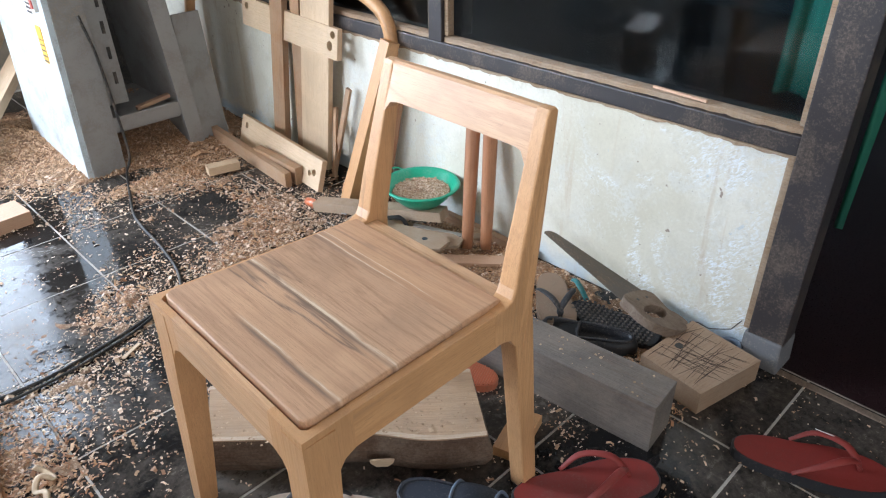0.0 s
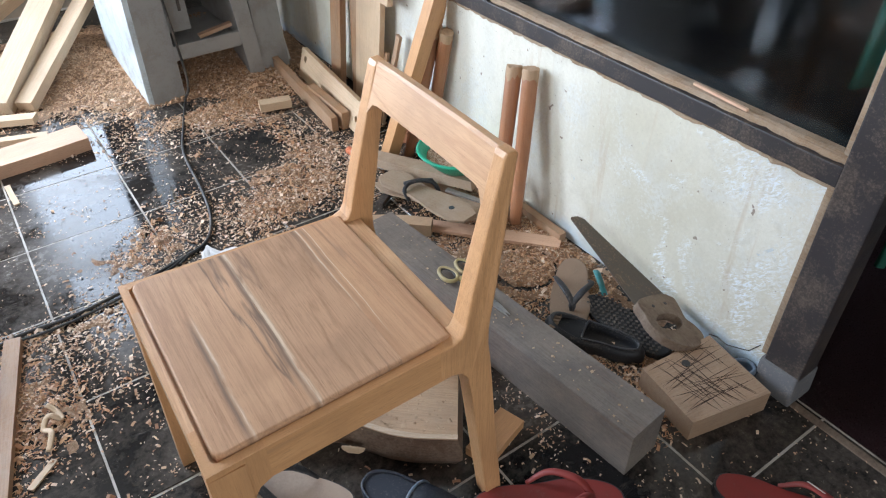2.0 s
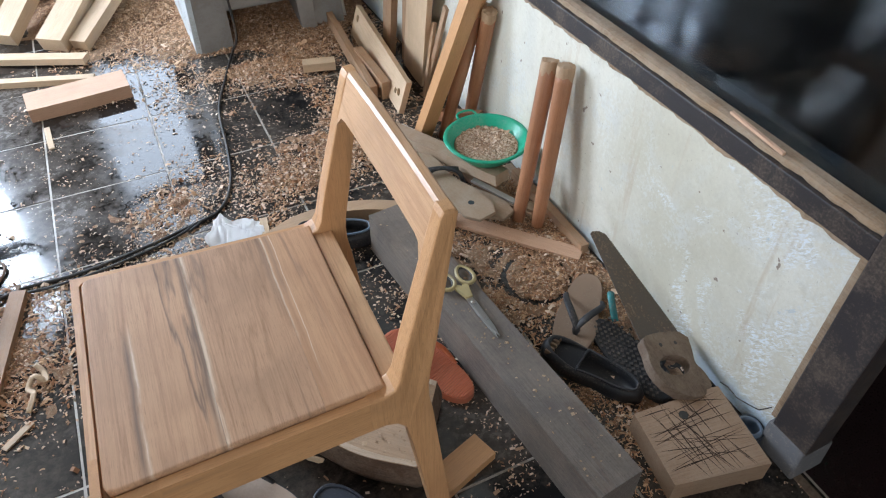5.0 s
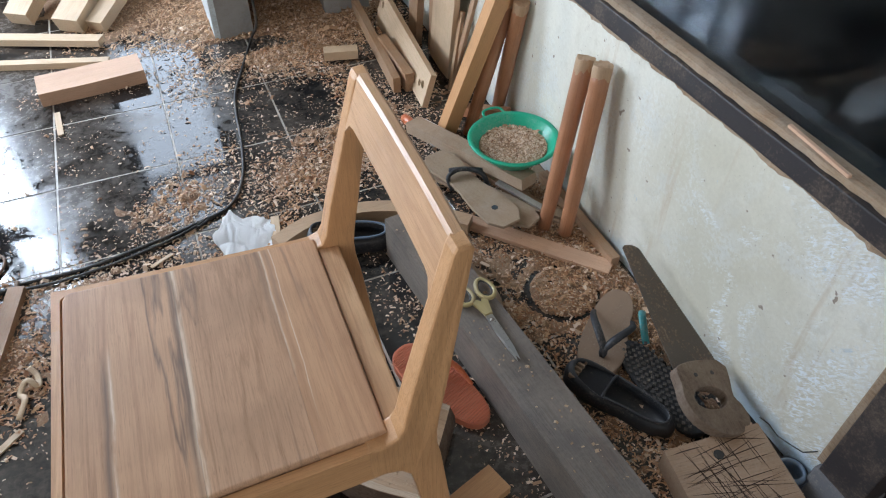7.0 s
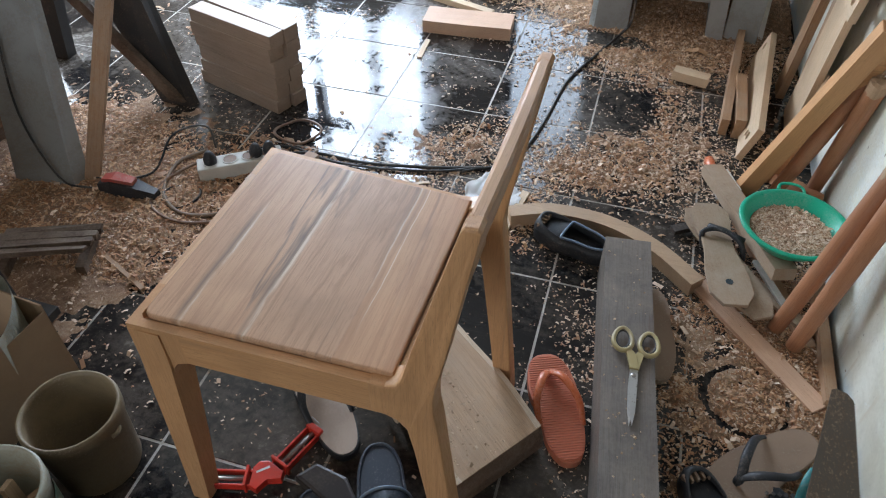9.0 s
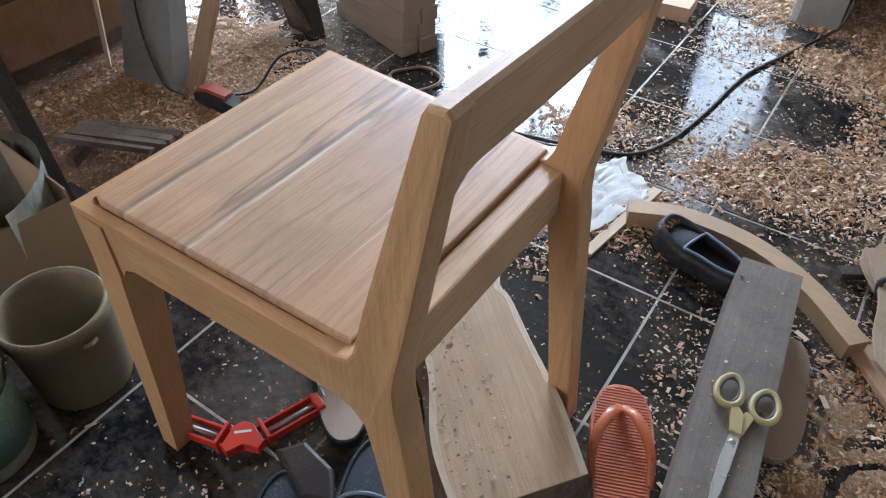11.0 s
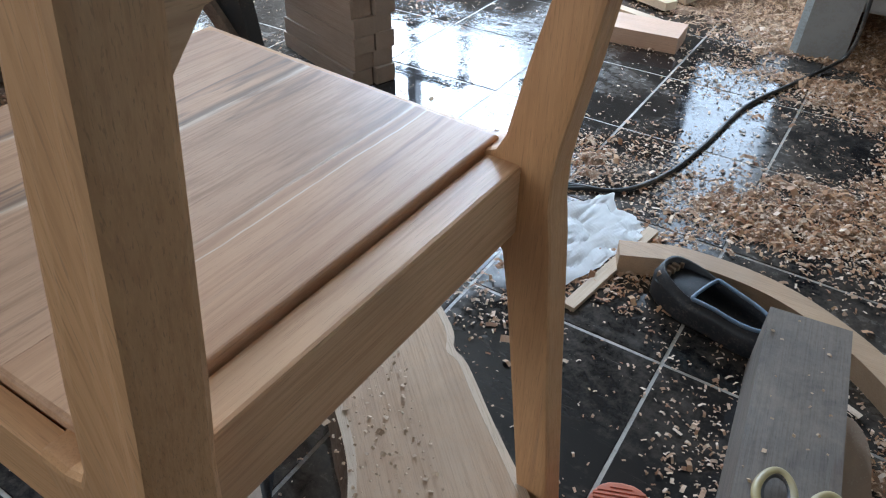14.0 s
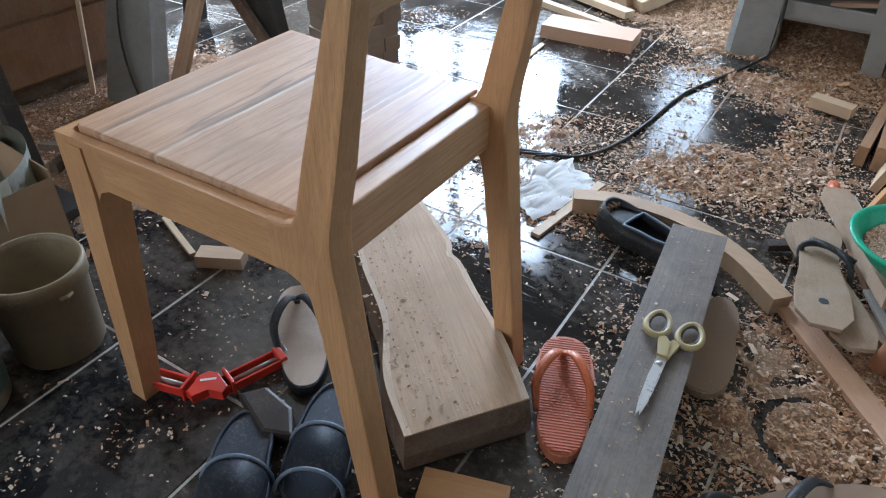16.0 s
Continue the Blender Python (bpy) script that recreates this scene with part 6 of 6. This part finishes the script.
def sack(place, r, h, label):
    bm = bmesh.new()
    rows = []
    for i in range(12):
        s = i / 11
        rad = r * (0.85 + 0.25 * math.sin(math.pi * s) - 0.55 * max(0, s - 0.75) * 2)
        rows.append([bm.verts.new((rad * math.cos(a) * (1 + 0.10 * noise.noise((math.cos(a) * 2, math.sin(a) * 2, s * 4))) + 0.012 * noise.noise((8 * math.cos(a), 8 * math.sin(a), 9 * s)), rad * math.sin(a) * (1 + 0.10 * noise.noise((math.sin(a) * 2, math.cos(a) * 2, s * 3))), h * s)) for a in [2 * math.pi * j / 36 for j in range(36)]])
    for a, b in zip(rows, rows[1:]):
        for j in range(36):
            bm.faces.new((a[j], a[(j + 1) % 36], b[(j + 1) % 36], b[j]))
    bm.faces.new(rows[0][::-1])
    bm.faces.new(rows[-1])
    return single("plastic_sack", bm, M["sack"], label, "sack", place, smooth=True)


sack(pose(-0.660, 0.680, 0), 0.15, 0.50, "big dusty plastic sack standing in the corner")

# ---- sawdust and shavings on the floor ----


def value_noise(x, y, cell, seed):
    """Smooth random values on a lattice of that size."""
    rng = np.random.RandomState(seed)
    table = rng.rand(257, 257)
    u, v = x / cell + 40, y / cell + 40
    i, j = np.floor(u).astype(int), np.floor(v).astype(int)
    fu, fv = u - i, v - j
    fu, fv = fu * fu * (3 - 2 * fu), fv * fv * (3 - 2 * fv)
    i, j = i % 256, j % 256
    return (table[i, j] * (1 - fu) + table[i + 1, j] * fu) * (1 - fv) + (table[i, j + 1] * (1 - fu) + table[i + 1, j + 1] * fu) * fv


def fractal(x, y, cell, seed, octaves=4):
    total, amp = 0.0, 0.0
    for k in range(octaves):
        total = total + value_noise(x, y, cell / 2 ** k, seed + k) * 0.6 ** k
        amp += 0.6 ** k
    return total / amp


# Heaps and drifts: middle, reach in x and y, weight.
HEAPS = [(0.98, 2.62, 0.32, 0.32, 1.7), (0.50, 2.95, 0.30, 0.30, 1.3), (0.88, 2.22, 0.20, 0.10, 0.7), (0.98, 1.80, 0.16, 0.22, 0.75),
         (0.80, 1.62, 0.24, 0.10, 0.62), (0.44, 1.62, 0.15, 0.12, 0.40), (0.15, 1.42, 0.28, 0.08, 0.42), (0.06, 1.22, 0.14, 0.14, 0.36),
         (1.15, 0.98, 0.24, 0.24, 0.80), (1.28, 1.25, 0.14, 0.36, 0.65), (1.16, 0.62, 0.20, 0.20, 0.55), (-0.48, 1.08, 0.44, 0.36, 2.2),
         (0.15, 0.10, 0.26, 0.12, 0.50), (0.58, 1.36, 0.12, 0.12, 0.45), (1.25, 0.40, 0.20, 0.10, 0.25)]
BARE = [(0.15, 1.95, 0.24, 0.22, 0.42), (0.84, 1.92, 0.09, 0.10, 0.9), (0.80, 2.34, 0.14, 0.06, 0.8), (0.72, 1.10, 0.12, 0.14, 0.25), (0.45, 0.62, 0.40, 0.32, 0.45), (1.20, 0.12, 0.34, 0.28, 0.9), (0.08, 0.92, 0.20, 0.18, 0.25)]


def depth(x, y):
    """How thickly the floor is strewn at a place."""
    d = 0.12 * np.ones_like(x)
    for cx, cy, rx, ry, w in HEAPS:
        d = d + w * np.exp(-((x - cx) / rx) ** 2 - ((y - cy) / ry) ** 2)
    for cx, cy, rx, ry, w in BARE:
        d = d - w * np.exp(-((x - cx) / rx) ** 4 - ((y - cy) / ry) ** 4)
    ringd = np.abs(np.hypot(x - 1.18, y - 0.99) - 0.078)
    return d - 0.8 * np.exp(-(ringd / 0.007) ** 2)


def layer_height(x, y):
    d = depth(x, y)
    rough = fractal(x, y, 0.16, 11, 5)
    fine = fractal(x, y, 0.024, 31, 2)
    h = 0.013 * (d * 0.75 + 1.05 * (rough - 0.5) + 0.95 * (fine - 0.5) - 0.585)
    heap = 0.13 * np.exp(-((x - 1.00) / 0.22) ** 2 - ((y - 2.72) / 0.20) ** 2) + 0.08 * np.exp(-((x - 0.48) / 0.20) ** 2 - ((y - 2.98) / 0.22) ** 2)
    return np.minimum(h, 0.008) + heap * (0.8 + 0.5 * rough)


def sawdust_layer():
    step = 0.007
    xs, ys = np.arange(-1.1, 1.348, step), np.arange(-0.25, 3.55, step)
    gx, gy = np.meshgrid(xs, ys, indexing="ij")
    gz = layer_height(gx, gy)
    keep = gz > -0.0016
    cell = keep[:-1, :-1] | keep[1:, :-1] | keep[:-1, 1:] | keep[1:, 1:]
    used = np.zeros_like(keep)
    ci, cj = np.nonzero(cell)
    for a, b in ((0, 0), (1, 0), (0, 1), (1, 1)):
        used[ci + a, cj + b] = True
    index = -np.ones(used.shape, int)
    index[used] = np.arange(used.sum())
    verts = np.stack([gx[used], gy[used], np.maximum(gz[used], -0.003)], 1)
    faces = np.stack([index[ci, cj], index[ci + 1, cj], index[ci + 1, cj + 1], index[ci, cj + 1]], 1)
    me = bpy.data.meshes.new("sawdust_layer")
    me.from_pydata(verts.tolist(), [], faces.tolist())
    me.polygons.foreach_set("use_smooth", [True] * len(me.polygons))
    me.materials.append(M["sawdust"])
    return tagged(new("sawdust_layer", me), "trodden sawdust lying in drifts on the tiles", "sawdust", kind="stuff")


sawdust_layer()


def scatter(name, count, seed, area, size, slim, material, label, weight, category="shavings", base=None):
    """Bent flakes strewn at random, thicker where the sawdust lies."""
    rng = np.random.RandomState(seed)
    x = rng.uniform(area[0], area[1], count)
    y = rng.uniform(area[2], area[3], count)
    take = rng.rand(count) < weight(x, y)
    x, y = x[take], y[take]
    k = len(x)
    z = (np.maximum(layer_height(x, y), 0) if base is None else base * np.ones(k)) + 0.0008 + 0.003 * rng.rand(k) ** 3
    ln = size * rng.lognormal(0, 0.38, k)
    wd = ln * slim * rng.uniform(0.6, 1.3, k)
    yaw, tip, bend = rng.uniform(0, 2 * np.pi, k), rng.normal(0, 0.28, k), rng.uniform(0.0, 0.55, k) * ln
    c, s = np.cos(yaw), np.sin(yaw)
    verts = np.empty((k, 6, 3))
    for col, (u, lift) in enumerate(((-0.5, 0.0), (0.0, 1.0), (0.5, 0.0))):
        for row, v in enumerate((-0.5, 0.5)):
            lx, ly = u * ln, v * wd
            verts[:, 2 * col + row, 0] = x + c * lx - s * ly
            verts[:, 2 * col + row, 1] = y + s * lx + c * ly
            verts[:, 2 * col + row, 2] = z + lift * bend * 0.6 + np.abs(tip) * (lx * np.sign(tip) + 0.5 * ln) * 0.5 + v * wd * 0.25
    base_i = np.arange(k)[:, None] * 6
    faces = np.concatenate([base_i + np.array([[0, 2, 3, 1]]), base_i + np.array([[2, 4, 5, 3]])], 0)
    me = bpy.data.meshes.new(name)
    me.from_pydata(verts.reshape(-1, 3).tolist(), [], faces.tolist())
    me.materials.append(M[material])
    return tagged(new(name, me), label, category, kind="stuff")


def strewn(x, y):
    shade = 1 - 0.72 * np.exp(-((x - 1.17) / 0.24) ** 4 - ((y - 0.92) / 0.42) ** 4)
    shade = shade * (1 - 0.5 * np.clip((0.62 - y) / 0.2, 0, 1)) * (1 - 0.55 * np.clip((0.14 - x) / 0.25, 0, 1) * np.clip((1.50 - y) / 0.2, 0, 1))
    return shade * np.clip(0.03 + 0.85 * (depth(x, y) + 0.9 * (fractal(x, y, 0.14, 11, 4) - 0.5) - 0.10), 0.012, 1)




def trodden(x, y):
    """Fewer loose chips where the sawdust by the cabinet is trodden fine."""
    return 1 - 0.72 * np.clip((0.24 - x) / 0.22, 0, 1)


scatter("wood_shavings", 150000, 5, (-0.9, 1.344, -0.2, 2.55), 0.0072, 0.40, "flake", "loose tan wood shavings strewn over the floor", lambda x, y: strewn(x, y) * trodden(x, y))
scatter("fine_chips", 190000, 6, (-0.6, 1.344, -0.1, 2.3), 0.0034, 0.5, "flake", "fine pale wood chips strewn over the floor", lambda x, y: trodden(x, y) * np.clip(strewn(x, y) * 0.9 + 0.35 * np.clip(fractal(x, y, 0.09, 91, 3) - 0.56, 0, 1) * 3, 0.025, 1))
scatter("planer_curls", 60000, 7, (0.2, 1.344, 2.2, 3.3), 0.0105, 0.22, "straw", "yellow planer curls heaped round the machine", lambda x, y: np.clip(depth(x, y) - 0.15, 0, 1))
scatter("planer_curls", 30000, 8, (0.92, 1.344, 0.40, 1.45), 0.0062, 0.30, "russet", "russet shavings by the foot of the wall", lambda x, y: np.clip(0.9 * (depth(x, y) + 1.6 * (fractal(x, y, 0.11, 55, 3) - 0.5)) - 0.38, 0, 1))
scatter("russet_curls", 60000, 14, (-0.7, 1.0, 0.9, 2.3), 0.0085, 0.30, "russet", "russet curled shavings lying in drifts", lambda x, y: np.clip(1.6 * (depth(x, y) + 1.1 * (fractal(x, y, 0.20, 77, 3) - 0.5) - 0.32), 0, 1))


def on_slab(x, y):
    a, b = (x - 0.558) * 0.754 - (y - 0.852) * 0.657, (x - 0.558) * 0.657 + (y - 0.852) * 0.754
    return np.where((np.abs(a) < 0.25) & (np.abs(b + 0.01) < 0.055), 1.0, 0.0)


def on_beam(x, y):
    a, b = (x - 0.953) * 0.106 - (y - 0.845) * 0.994, (x - 0.953) * 0.994 + (y - 0.845) * 0.106
    return np.where((np.abs(a) < 0.405) & (np.abs(b) < 0.044), np.where(np.hypot(x - 0.955, y - 0.80) < 0.035, 0.7, 0.10), 0.0)


scatter("slab_crumbs", 9000, 9, (0.3, 0.83, 0.6, 1.11), 0.0032, 0.7, "crumb", "sawdust crumbs on the slab", lambda x, y: 0.25 * on_slab(x, y), base=0.0776)
scatter("beam_crumbs", 4000, 10, (0.83, 1.09, 0.44, 1.31), 0.0034, 0.7, "crumb", "sawdust crumbs on the beam", lambda x, y: 0.5 * on_beam(x, y), base=0.1122)
scatter("basin_shavings", 9000, 12, (1.13, 1.34, 1.26, 1.46), 0.0042, 0.5, "flake", "tan shavings in the basin", lambda x, y: np.where(np.hypot(x - 1.238, y - 1.362) < 0.080, 0.9, 0.0), base=0.1285)

# ---- floor tiles ----
tile_bm = box((-TILE / 2 + 0.0023, -TILE / 2 + 0.0023, -0.010), (TILE / 2 - 0.0023, TILE / 2 - 0.0023, 0.0))
top_edges = [e for e in tile_bm.edges if all(v.co.z > -0.001 for v in e.verts)]
bmesh.ops.bevel(tile_bm, geom=top_edges, offset=0.0012, segments=1, affect="EDGES")
first = part("tile", tile_bm, M["tile"], screed)
first.location = (0.018, 0.142, 0.0)
for i in range(-8, 5):
    for j in range(-9, 12):
        if (i, j) == (0, 0):
            continue
        x, y = 0.018 + 0.30 * i, 0.142 + 0.30 * j
        if x > 1.25:
            continue
        t = new("tile", first.data)
        t.parent = screed
        t.location = (x, y, random.uniform(-0.0005, 0.0003))
        t.rotation_euler = (random.gauss(0, 0.0012), random.gauss(0, 0.0012), 0)
